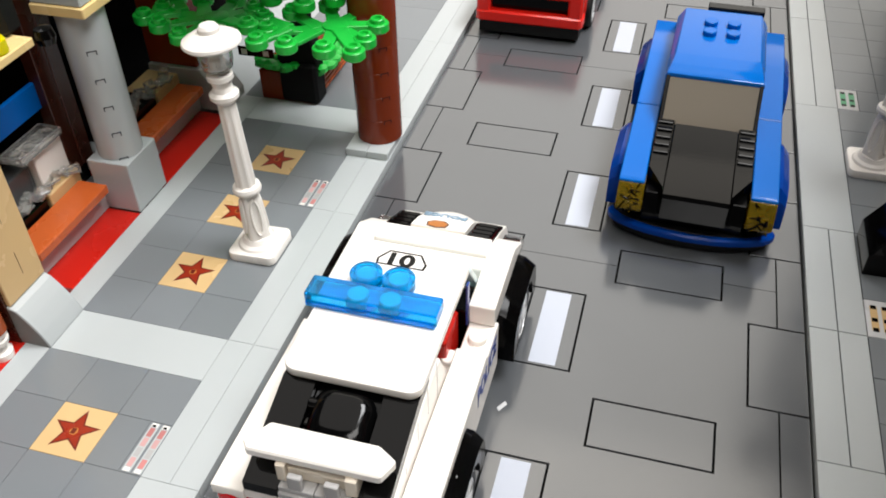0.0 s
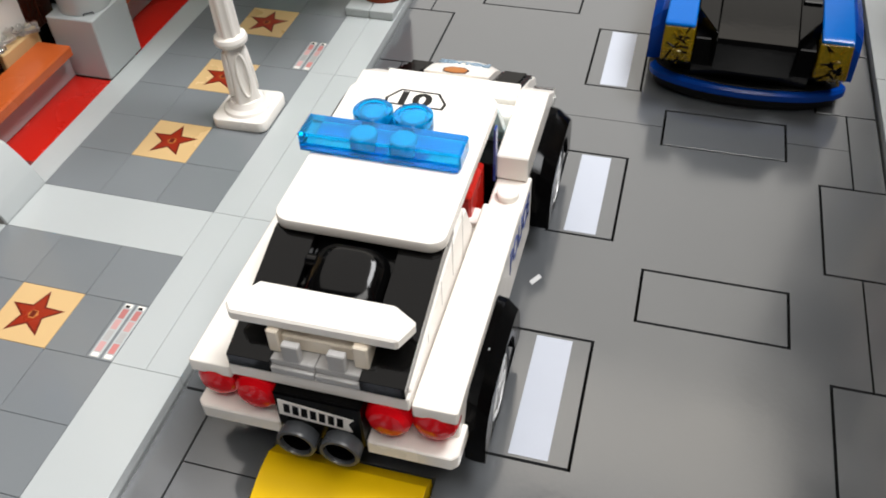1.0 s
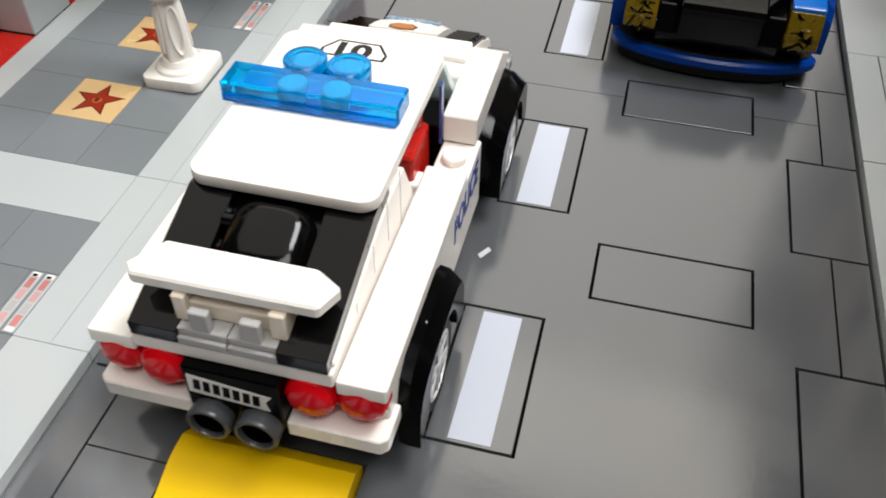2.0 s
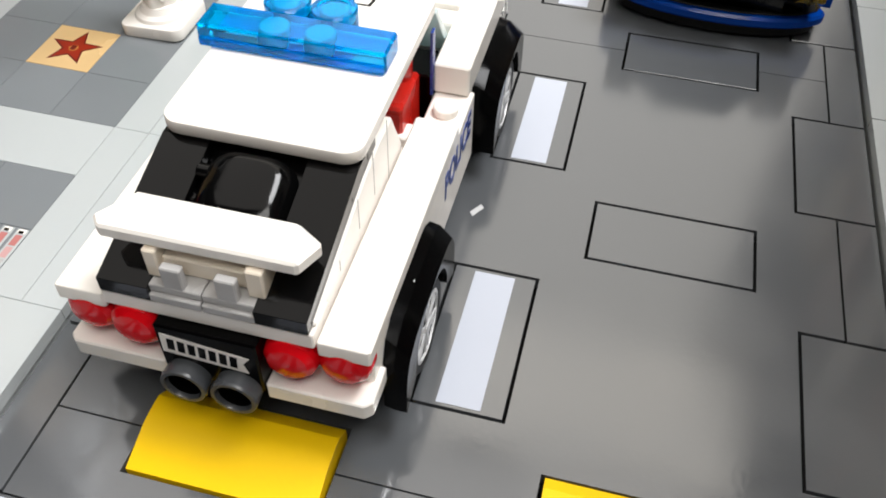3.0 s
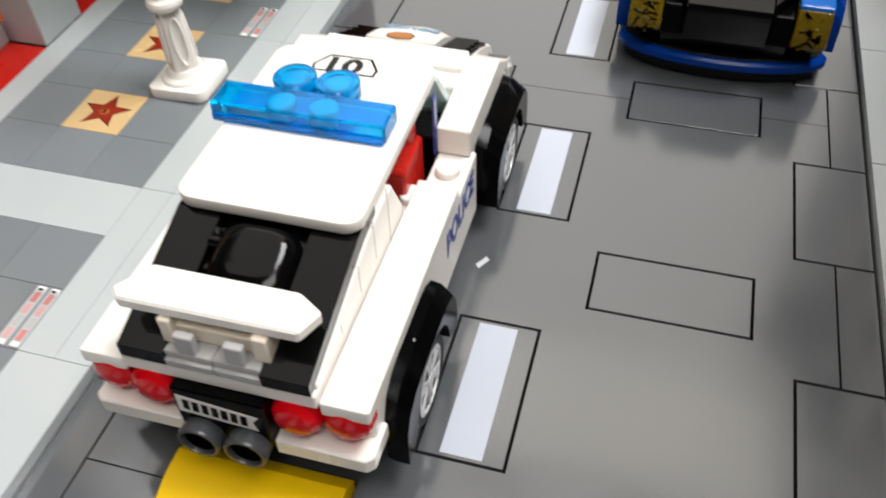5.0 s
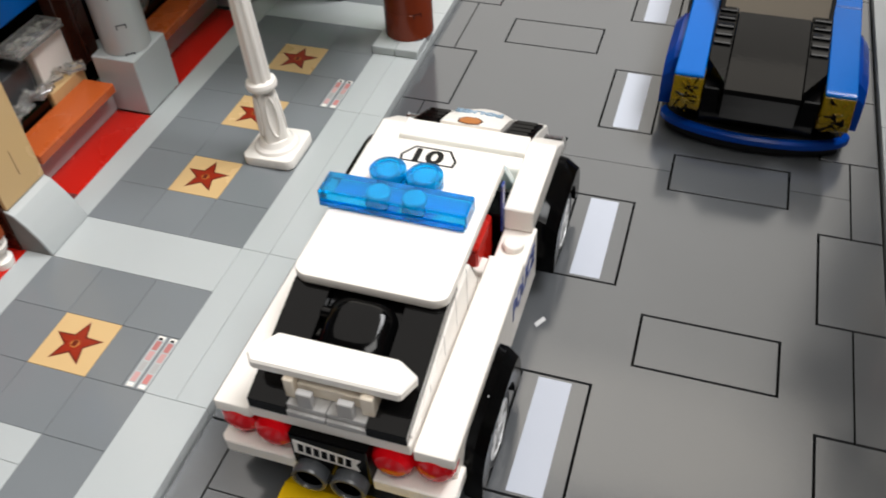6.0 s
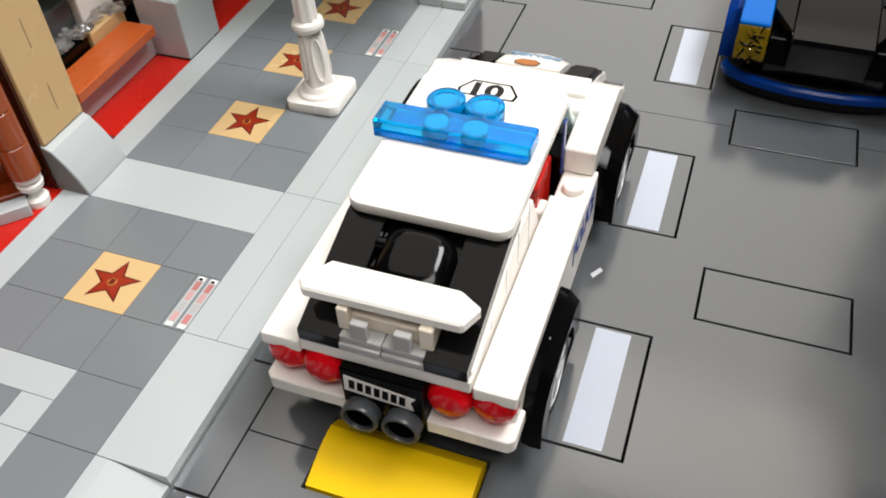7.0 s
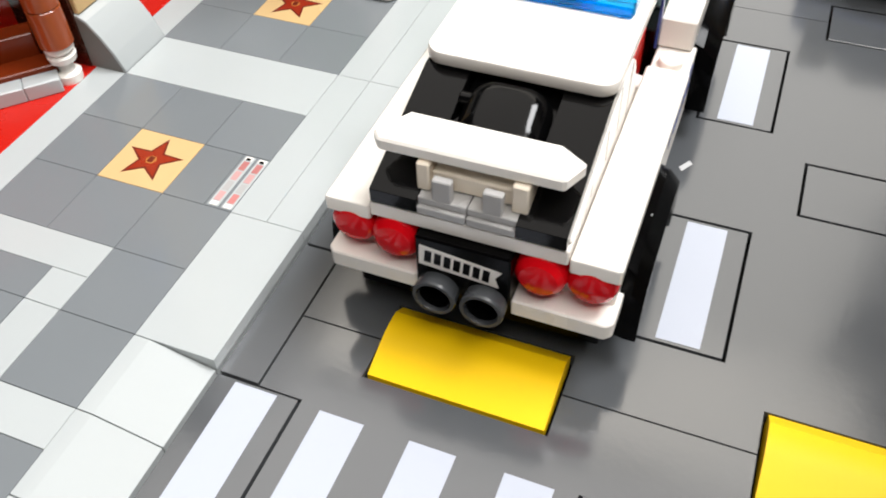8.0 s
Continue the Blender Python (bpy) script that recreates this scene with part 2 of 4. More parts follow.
def road_tiles():
    dashes = [(-3, -1, y, y + 4) for y in range(-5, 52, 8)]
    right = [(0, 4, y, y + 2) for y in range(0, 52, 8)]
    left = [(-8, -4, y, y + 2) for y in range(0, 52, 8)]
    side_r = [(5, 7, y, y + 4) for y in range(-5, 52, 8)]
    side_l = [(-11, -9, y, y + 4) for y in range(-5, 52, 8)]
    bumps = [(0, 4, -8, -6), (-8, -4, -8, -6)]
    cross = [(-3, -1, -25, -9)]
    holes = [(a - G, b + G, c - G, d + G) for a, b, c, d in dashes + right + left + side_l + side_r]
    spans = list(zip([-7, 9, 25, 41], [9, 25, 41, 54]))
    for a, b in spans:
        inside = [h for h in holes if h[3] > a and h[2] < b]
        inside += [(x0 - G, x1 + G, y0 - G, y1 + G) for x0, x1, y0, y1 in bumps]
        part("road_panel", slab_with_holes(bmesh.new(), -10 + G / 2, 6 - G / 2, a + G / 3, b - G / 3, -0.36, 0.0, inside), ROAD, road)
    for x0, x1 in ((-11, -10), (6, 7)):
        for y in range(-1, 52, 8):
            flat_tile("road_tile", x0, x1, y, y + 4, ROAD, road, g=G * 0.9)
        flat_tile("road_tile", x0, x1, -9, -5, ROAD, road, g=G * 0.9)
    near = [(x0 - G, x1 + G, y0 - G, y1 + G) for x0, x1, y0, y1 in bumps]
    part("road_panel", slab_with_holes(bmesh.new(), -10 + G / 2, 6 - G / 2, -9, -7 - G * 0.7, -0.36, 0.0, near), ROAD, road)
    for d in dashes:
        t = flat_tile("dash_tile", *d, ROAD, road)
        part("white_dash", B(-2.48, -1.52, d[2] + 0.12, d[3] - 0.12, -0.001, 0.006, bev=0), DASH, t, "printed white lane dash")
    for r in right + left + side_l + side_r:
        flat_tile("road_tile", *r, ROAD, road)
    # crossing
    part("road_panel", slab_with_holes(bmesh.new(), -9 + G, 5, Y0, -9, -0.36, 0.0, [(-3 - G, -1 + G, Y0, -9 - 0.04)]), ROAD, road)
    flat_tile("road_tile", -11, -9, Y0, -9, ROAD, road)
    flat_tile("road_tile", -3, -1, Y0, -9, ROAD, road)
    flat_tile("road_tile", 5, 7, Y0, -9, ROAD, road)
    for k in range(-5, 4):
        x = 2 * k
        part("crossing_stripe", B(x - 0.5, x + 0.5, Y0 + 1, -9.02 - 0.08, -0.001, 0.006, bev=0), DASH, road, "white zebra crossing stripe")

    # Small pale four-sided mark laid on the road beside the dash.
    scuff = PR([(-0.22, -0.07), (0.2, -0.09), (0.25, 0.05), (-0.15, 0.08)], "z", -0.001, 0.006, bev=0)
    scuff.transform(Matrix.Translation((-2.93, 0.88, 0)) @ Matrix.Rotation(radians(62), 4, "Z"))
    part("scuff", scuff, SILVER, road, "small pale mark on the road tile")


road_tiles()


def speed_bump(x):
    hump = [(-7.12 + 0.18 * i, 0.27 + 0.06 * math.sin(math.pi * (0.1 + i / 6))) for i in range(5)] + [(-6.2, 0.16), (-6.04, 0.04)]
    t = solid("speed_bump", PR([(-7.96, -0.36), (-7.96, 0.02)] + hump + [(-6.04, -0.36)], "x", x + 0.05, x + 3.95, bev=0),
              YELLOW, (x + 2, -7, -0.36), "bright yellow low ramp sunk in the road before the crossing", "speed bump", "speed bumps")
    return t


speed_bump(-8)
speed_bump(0)

# ---- pavements ----
PV = 0.4


def star_print(bm, cx, cy, r, z):
    pts = []
    for i in range(10):
        a = math.pi / 2 + i * math.pi / 5
        q = r if i % 2 == 0 else r * 0.42
        pts.append((cx + q * math.cos(a), cy + q * math.sin(a)))
    return prism(bm, pts, "z", z, z + 0.006, bev=0)


def pavement_left():
    p = solid("pavement_west", B(-24, -11.04, -9, Y1, -0.8, 0.04, bev=0), LIGHT, (-17, 20, -0.8), "grey tiled pavement with tan star tiles", "pavement", kind="structure")
    def t(name, x0, x1, y0, y1, mat, g=0.006, label=""):
        return part(name, B(x0 + g, x1 - g, y0 + g, y1 - g, 0.04, PV, bev=0.008), mat, p, label)
    # kerb strips
    for y in [-9, -5] + list(range(1, 50, 8)):
        y1 = {-9: -5, -5: 1}.get(y, min(y + 8, Y1))
        if y == -9:
            t("kerb_tile", -13, -11, y, y1, LIGHT)
        else:
            t("kerb_tile", -12, -11, y, y1, LIGHT)
            t("kerb_tile", -13, -12, y, y1, LIGHT)
    bands = [(-9, -7), (-7, -5), (-5, -3), (-3, -1), (1, 3), (3, 5), (5, 7), (7, 9), (9, 11), (11, 13), (13, 15)]
    stars = (-5, 3, 7, 11)
    for a, b in bands:
        for x in (-19, -17, -15):
            if a < -7 and x < -15:
                continue
            if x == -17 and a in stars:
                s = t("star_tile", x, x + 2, a, b, TAN, label="tan tile printed with a dark red star")
                star = part("star", star_print(bmesh.new(), -16, a + 1, 0.86, PV - 0.001), DARKRED, s)
                part("star_face", star_print(bmesh.new(), -16, a + 1, 0.7, PV + 0.001), REDPRINT, s)
                part("emblem", T([(0.16, PV), (0.16, PV + 0.01)], -16, a + 0.98, seg=6), GOLD, s)
                part("emblem_mark", B(-16.09, -15.93, a + 0.88, a + 1.1, PV, PV + 0.013, bev=0), DARKRED, s)
            elif x == -15 and a in (-5, 9):
                t("paving_tile", x, x + 1.22, a, b, PAVE)
                g = t("grille_tile", x + 1.22, x + 2, a, b, PAVE, label="small drain grille tile with pink slots")
                for q, tints in ((0.33, (PINK, MIDGREY, PINK, REDSLOT)), (0.72, (REDSLOT, MIDGREY, PINK, REDSLOT))):
                    part("slot_frame", B(x + 0.97 + q, x + 1.27 + q, a + 0.05, b - 0.05, PV - 0.002, PV + 0.012, bev=0.004), LIGHT, g)
                    for k, tint in enumerate(tints):
                        part("slot", B(x + 1.03 + q, x + 1.21 + q, a + 0.24 + k * 0.39, a + 0.58 + k * 0.39, PV - 0.002, PV + 0.018, bev=0), tint, g)
                    for e in (a + 0.06, b - 0.2):
                        part("slot_end", B(x + 1.02 + q, x + 1.02 + q + 0.2, e, e + 0.14, PV - 0.02, PV + 0.03, bev=0.01), WHITE, g)
                    part("slot_peg", B(x + 1.06 + q, x + 1.18 + q, b - 0.2, b - 0.13, PV + 0.02, PV + 0.04, bev=0), BLACK, g)
            else:
                t("paving_tile", x, x + 2, a, b, PAVE)
    t("paving_tile", -19, -13, -1, 1, LIGHT)
    t("paving_tile", -19, -13, 15, 17, LIGHT)
    t("paving_tile", -20, -19, -9, -1, LIGHT)
    t("paving_tile", -20, -19, -1, 1, LIGHT)
    t("paving_tile", -20, -19, 1, 17, LIGHT)
    t("paving_tile", -16, -15, -9, -8, LIGHT)
    t("paving_tile", -19, -15, -8, -7, LIGHT)
    t("paving_tile", -19, -16, -9, -8, PAVE)
    for y in range(17, 52, 4):
        t("paving_tile", -20, -13, y, y + 4, PAVE)
    for a, b in ((-9, -1), (1.9, 6.8), (9.1, 15)):
        t("carpet_tile", -24, -20, a, b, CARPET, label="smooth red carpet tile")
    return p


pavement_left()


def lowered_kerb():
    """Pavement that dips to the road beside the crossing."""
    p = solid("pavement_dip", B(-20, -13.02, -26, -9.02, -0.8, 0.04, bev=0), LIGHT, (-16, -17, -0.8), "light grey pavement sloping down to the crossing", "pavement", kind="structure")
    for k, (y0, y1) in enumerate(((-11, -9), (-13, -11), (-17, -13), (-26, -17))):
        part("slope_tile", PR([(-13, -0.36), (-13, PV), (-12.6, PV), (-11.04, 0.04), (-11.04, -0.36)], "y", y0 + 0.012, y1 - 0.012, bev=0.01), LIGHT, p)
    def t(x0, x1, y0, y1, mat):
        part("paving_tile", B(x0 + 0.009, x1 - 0.009, y0 + 0.009, y1 - 0.009, 0.04, PV, bev=0.008), mat, p)
    t(-15, -13, -11, -9, PAVE)
    t(-15, -13, -12, -11, LIGHT)
    t(-16, -15, -12, -9, LIGHT)
    t(-20, -16, -12, -11, LIGHT)
    t(-18, -16, -11, -9, PAVE)
    t(-20, -18, -11, -9, PAVE)
    for y in (-14, -16, -18, -20):
        for x in (-15, -17, -19):
            t(x, x + 2, y, y + 2, PAVE)


lowered_kerb()


def pavement_right():
    p = solid("pavement_east", B(7.06, 30, Y0, Y1, -0.8, 0.04, bev=0), LIGHT, (15, 14, -0.8), "grey tiled pavement along the far kerb", "pavement", kind="structure")
    def t(name, x0, x1, y0, y1, mat, g=0.012, label=""):
        return part(name, B(x0 + g, x1 - g, y0 + g, y1 - g, 0.04, PV, bev=0.008), mat, p, label)
    for a, b in ((-26, -9), (-9, -3), (-3, 1), (1, 7), (7, 13), (23, 33), (33, 54)):
        if a in (-3, -26):
            t("kerb_tile", 7, 9, a, b, LIGHT)
            continue
        for x in (7, 8):
            t("kerb_tile", x, x + 1, a, b, LIGHT, 0.02)
    t("kerb_tile", 7, 9, 13, 23, LIGHT)
    for y in range(-9, 40, 2):
        for x in (9, 11, 13):
            if x == 9 and y in (7, 23):
                g = t("grille_tile", 9, 10, y, y + 2, SILVER, label="small drain grille tile with coloured slots")
                t("paving_tile", 10, 11, y, y + 2, PAVE)
                for q in (0.18, 0.58):
                    part("slot", B(9 + q, 9.26 + q, y + 0.35, y + 1.65, PV - 0.002, PV + 0.006, bev=0), PALEGREEN if y == 23 else TAN, g)
                    for e in (0.3, 0.82, 1.5):
                        part("slot_gap", B(9.03 + q, 9.23 + q, y + e, y + e + 0.2, PV - 0.002, PV + 0.012, bev=0), BLACK, g)
                continue
            t("paving_tile", x, x + 2, y, y + 2, PAVE)


pavement_right()

# ---- vehicles ----


def flare(yc, zc, opening, x_in, x_out, hw, top, low):
    """Flared mudguard: an arch that leans outward from the body, with a round wheel opening."""
    bm = bmesh.new()
    sides = []
    for x, h, t in ((x_in, hw - 0.05, top), (x_in + 0.45 * (x_out - x_in), hw, top - 0.12), (x_out, hw, top - 0.5)):
        outer = []
        for i in range(17):
            a = math.pi * i / 16
            u, w = math.cos(a), math.sin(a)
            k = (abs(u) ** 4.5 + abs(w) ** 4.5) ** (-1 / 4.5)
            outer.append((x, yc + h * u * k, low + (t - low) * w * k))
        sides.append(outer)
    hole = [(x_out, yc + opening * math.cos(math.pi * i / 16), max(low, zc + opening * math.sin(math.pi * i / 16))) for i in range(17)]
    back = [(x_in, p[1], p[2]) for p in hole]
    loops = [[bm.verts.new(p) for p in row] for row in (*sides, hole, back)]
    for a, b in zip(loops, loops[1:] + loops[:1]):
        for i in range(16):
            bm.faces.new((a[i], a[i + 1], b[i + 1], b[i]))
    for j in (0, 16):
        bm.faces.new([row[j] for row in loops])
    bmesh.ops.recalc_face_normals(bm, faces=bm.faces[:])
    return bm


def wheel(parent, x_in, x_out, yc, r=1.12, rim_mat=None):
    """Tyre and spoked rim on an axle along x; x_out is the visible face."""
    d = 1 if x_out > x_in else -1
    w = abs(x_out - x_in)
    prof = [(r * 0.7, 0), (r - 0.1, 0), (r, 0.1), (r, w - 0.12), (r - 0.12, w), (r * 0.76, w), (r * 0.7, w - 0.05)]
    tyre = part("tyre", T([(a, x_in + d * h) for a, h in prof], 0, yc, r, "x", 32), RUBBER, parent)
    bm = T([(0.02, x_in + d * (w - 0.3)), (r * 0.68, x_in + d * (w - 0.3)), (r * 0.74, x_in + d * (w - 0.02)), (r * 0.66, x_in + d * w), (r * 0.62, x_in + d * (w - 0.18)), (0.02, x_in + d * (w - 0.18))], 0, yc, r, "x", 32)
    for i in range(6):
        for lean in (-0.16, 0.16):
            m = Matrix.Translation((0, yc, r)) @ Matrix.Rotation(2 * math.pi * i / 6 + lean, 4, "X")
            for v in bmesh.ops.create_cube(bm, size=1.0)["verts"]:
                v.co = m @ Vector((x_in + d * (w - 0.09) + v.co.x * 0.14, v.co.y * 0.1, r * 0.36 + v.co.z * r * 0.6))
    turned(bm, [(0.18, x_in + d * (w - 0.2)), (0.18, x_in + d * (w + 0.01))], 0, yc, r, "x", 14)
    part("rim", bm, rim_mat or SILVER, tyre, "silver six-spoke rim")


def lettering(name, text, size, mat, parent, at, ex, ey, depth=0.006, narrow=1.0, bold=0.015):
    """Printed letters: ex is the reading direction, ey the letters' up direction."""
    cu = bpy.data.curves.new(name, "FONT")
    cu.body, cu.size, cu.align_x, cu.align_y = text, size, "CENTER", "CENTER"
    cu.extrude = depth
    cu.offset = bold
    cu.resolution_u = 3
    tmp = bpy.data.objects.new(name, cu)
    scene.collection.objects.link(tmp)
    data = bpy.data.meshes.new_from_object(tmp.evaluated_get(bpy.context.evaluated_depsgraph_get()))
    bpy.data.objects.remove(tmp)
    ex, ey = Vector(ex).normalized(), Vector(ey).normalized()
    ez = ex.cross(ey)
    m = Matrix((ex, ey, ez)).transposed().to_4x4()
    o = base(parent)
    for v in data.vertices:
        v.co = (m @ Vector((v.co.x * narrow, v.co.y, v.co.z)) + Vector(at) - o) * S
    data.materials.clear()
    data.materials.append(mat)
    ob = new(name, data)
    ob.parent = parent
    return ob


def rounded_rect(x0, x1, y0, y1, r, n=8):
    pts = []
    for cx, cy, a0 in ((x1 - r, y1 - r, 0), (x0 + r, y1 - r, 90), (x0 + r, y0 + r, 180), (x1 - r, y0 + r, 270)):
        for i in range(n + 1):
            a = radians(a0 + 90 * i / n)
            pts.append((cx + r * math.cos(a), cy + r * math.sin(a)))
    return pts


def police_car():
    c = -6.25
    car = thing("police_car", (c, 0.5, 0), "white toy police car with blue light bar and black boot", "toy car")
    part("chassis", B(c - 2.6, c + 2.6, -5.9, 6.9, 0.5, 1.5), BLACK, car)
    part("cabin_floor", B(c - 2.0, c + 2.0, -3.4, 3.2, 1.5, 2.0), BLACK, car)
    for s in (-1, 1):
        def X(a, b):
            return (c + s * a, c + s * b) if s > 0 else (c - b, c - a)
        part("side_panel", PR([(-6.1, 1.8), (-6.1, 3.08), (-0.05, 3.08), (-0.05, 2.9), (1.9, 2.9), (1.9, 0.95), (-2.0, 0.95)], "x", *X(2.0, 2.92)), WHITE, car)
        part("front_side", PR([(1.92, 0.95), (1.92, 2.9), (5.6, 2.9), (5.9, 2.4), (5.9, 1.3)], "x", *X(2.0, 2.72)), WHITE, car)
        part("rear_fender", PR([(-6.45, 3.1), (-6.45, 3.44), (-6.41, 3.48), (-0.05, 3.48), (-0.05, 3.1)], "x", *X(2.02, 3.0)), WHITE, car)
        part("front_fender", PR([(1.6, 2.92), (1.6, 3.72), (4.7, 3.74), (5.9, 3.02), (5.9, 2.92)], "x", *X(1.98, 2.84)), WHITE, car)
        bm = bmesh.new()
        stud(bm, c + s * 2.45, 0.95, 2.9)
        stud(bm, c + s * 1.78, 0.05, 2.7)
        part("door_stud", bm, WHITE, car)
        part("door_ledge", B(*X(1.5, 2.0), -0.9, 0.5, 2.0, 2.7), WHITE, car)
        for yc, inner in ((-3.85, 2.93), (4.15, 2.72)):
            part("mudguard", flare(yc, 1.12, 1.26, c + s * inner, c + (-3.75 if s < 0 and yc > 0 else s * 3.42), 1.9, 2.9, 0.75), SATIN, car, "black flared mudguard")
            if yc < 0:
                part("pin", T([(0.03, c + s * 3.0), (0.03, c + s * 3.12), (0.09, c + s * 3.12), (0.09, c + s * 3.0)], 0, -4.1, 2.72, "x", 14), SILVER, car, "small grey pin end")
            part("wheel_well", B(*X(2.0, 2.7), yc - 1.3, yc + 1.3, 0.6, 2.4), BLACK, car)
            wheel(car, c + s * 2.35, c + (-3.66 if s < 0 and yc > 0 else s * 3.34), yc)
        part("headlight", PR([(5.92, 2.0), (5.92, 2.85), (6.7, 2.6), (7.05, 2.1), (7.05, 2.0)], "x", *X(2.05, 2.75)), C_CLEAR, car, "clear headlight block")
        part("glass_edge", B(*X(1.92, 1.98), 1.5, 1.72, 2.9, 4.6, bev=0), PRINTBLUE, car)
        # tail lights
        part("tail_light", T([(0.02, -5.9), (0.46, -5.9), (0.5, -6.0), (0.5, -6.26), (0.46, -6.38), (0.36, -6.47), (0.2, -6.52), (0.02, -6.54)], c + s * 2.46, 0, 2.82, "y", 28), C_RED, car, "round clear red tail light")
        part("tail_light", T([(0.02, -6.0), (0.48, -6.0), (0.52, -6.1), (0.52, -6.38), (0.49, -6.5), (0.38, -6.61), (0.22, -6.67), (0.02, -6.69)], c + s * 1.49, 0, 2.84, "y", 28), C_RED, car, "round clear red tail light")
    part("rear_wall", B(c - 2.9, c + 2.9, -6.05, -5.7, 1.9, 3.08), WHITE, car)
    for s in (-1, 1):
        corner = [(c + s * 1.0, -5.7), (c + s * 1.0, -6.66), (c + s * 2.88, -6.66), (c + s * 3.02, -6.52), (c + s * 3.02, -5.7)]
        part("bumper", PR(corner if s < 0 else corner[::-1], "z", 1.7, 2.12, bev=0.03), WHITE, car, "white rear bumper plate with a clipped corner")
    part("rear_skirt", B(c - 2.7, c + 2.7, -5.95, -5.6, 0.55, 1.85), SATIN, car)
    part("rear_beam", B(c - 1.99, c + 1.99, -6.47, -5.65, 3.3, 3.69, bev=0.03), WHITE, car)
    plate = part("plate_block", B(c - 0.98, c + 0.98, -6.7, -5.9, 1.9, 3.29), SATIN, car)
    tilt = Matrix.Translation((c - 0.06, 0, 2.77)) @ Matrix.Rotation(radians(5.5), 4, "Y")
    sticker = PR([(-0.82, -0.29), (-0.84, 0.25), (0.86, 0.21), (0.74, 0.0), (0.84, -0.25)], "y", -6.712, -6.7, bev=0)
    sticker.transform(tilt)
    part("number_plate", sticker, WHITE, plate, "white number plate sticker with a torn end and dark bars")
    for i in range(7):
        bar = B(-0.71 + i * 0.2, -0.57 + i * 0.2, -6.718, -6.71, -0.17, 0.15, bev=0)
        bar.transform(tilt)
        part("plate_bar", bar, SATIN, plate)
    for x in (c - 0.5, c + 0.5):
        part("exhaust_pipe", T([(0.3, -6.2), (0.4, -6.2), (0.4, -6.62), (0.44, -6.66), (0.46, -6.98), (0.44, -7.03), (0.37, -7.03), (0.35, -6.98), (0.34, -6.4), (0.02, -6.4)], x, 0, 1.97, "y", 32), PIPE, car, "dark grey round exhaust pipe")
        part("pipe_bore", T([(0.02, -6.42), (0.32, -6.42), (0.33, -6.94), (0.31, -6.95), (0.29, -6.5), (0.02, -6.5)], x, 0, 1.97, "y", 24), BLACK, car)
    # boot
    part("boot_body", PR([(-6.3, 3.7), (-6.3, 3.8), (-3.4, 4.6), (-2.6, 4.72), (-1.7, 4.72), (-1.1, 3.6), (-1.1, 2.0), (-5.7, 2.0), (-5.7, 3.7)], "x", c - 1.99, c + 1.99), WHITE, car)
    for s in (-1, 1):
        x0, x1 = sorted((c + s * 0.97, c + s * 1.94))
        part("boot_slope", PR([(-6.5, 3.72), (-6.5, 4.04), (-3.55, 4.95), (-2.6, 4.97), (-2.6, 4.7), (-6.0, 3.72)], "x", x0, x1, bev=0.008), BLACK, car, "glossy black sloping boot brick")
        for y, z0, z1 in ((-5.0, 3.74, 4.02), (-3.9, 3.74, 4.5), (-2.95, 3.74, 4.86), (-2.05, 3.3, 4.9)):
            part("brick_joint", B(*sorted((c + s * 1.985, c + s * 1.998)), y, y + 0.02, z0, z1, bev=0), MIDGREY, car)
    part("boot_recess", PR([(-5.5, 3.7), (-5.5, 4.0), (-3.42, 4.72), (-2.6, 4.84), (-2.6, 4.4)], "x", c - 0.96, c + 0.96, bev=0.02), BLACK, car)
    dome = bmesh.new()
    rings = []
    for grow, lift, y0, y1 in ((0.84, -0.35, -5.3, -3.6), (0.84, 0.0, -5.3, -3.6), (0.81, 0.16, -5.27, -3.62), (0.74, 0.3, -5.18, -3.68), (0.65, 0.4, -5.06, -3.76), (0.54, 0.465, -4.93, -3.85), (0.42, 0.49, -4.8, -3.95)):
        ring = []
        for x, y in rounded_rect(-grow, grow, y0, y1, min(0.4, grow * 0.7), 6):
            ring.append(dome.verts.new((c - 0.01 + 1.08 * x, y, 4.78 + (y + 3.2) * 0.33 + lift)))
        rings.append(ring)
    for p, q in zip(rings, rings[1:]):
        for i in range(len(p)):
            dome.faces.new((p[i], p[(i + 1) % len(p)], q[(i + 1) % len(p)], q[i]))
    dome.faces.new(rings[-1])
    dome.faces.new(rings[0][::-1])
    bmesh.ops.recalc_face_normals(dome, faces=dome.faces[:])
    part("engine_dome", dome, BLACK, car, "glossy black rounded engine cover")
    part("dome_hinge", T(disc_profile(0.16, c - 0.97, c - 0.7, 0.03), 0, -4.15, 4.72, "x", 18), BLACK, car)
    for k in range(3):
        part("dome_rib", B(c - 0.96, c - 0.82, -5.2 + 0.5 * k, -4.95 + 0.5 * k, 4.1 + 0.165 * k, 4.36 + 0.165 * k, bev=0.03), BLACK, car)
    for x0 in (c - 0.98, c + 0.01):
        hinge = B(x0, x0 + 0.97, -6.5, -5.5, 3.71, 3.9, bev=0.02)
        box(hinge, x0, x0 + 0.97, -6.42, -5.5, 3.9, 4.08, bev=0.02)
        plate = part("hinge_plate", hinge, MIDGREY, car, "light grey hinge plate")
        part("hinge_finger", B(x0 + 0.29, x0 + 0.67, -6.41, -6.23, 3.92, 4.56, bev=0.025), MIDGREY, plate, "upright grey hinge finger")
    br = bmesh.new()
    for x0, x1 in ((c - 1.06, c - 0.8), (c + 0.8, c + 1.12)):
        box(br, x0, x1, -6.24, -5.35, 4.09, 4.74, bev=0.03)
    box(br, c - 0.8, c + 0.8, -6.09, -5.7, 4.1, 4.5, bev=0.03)
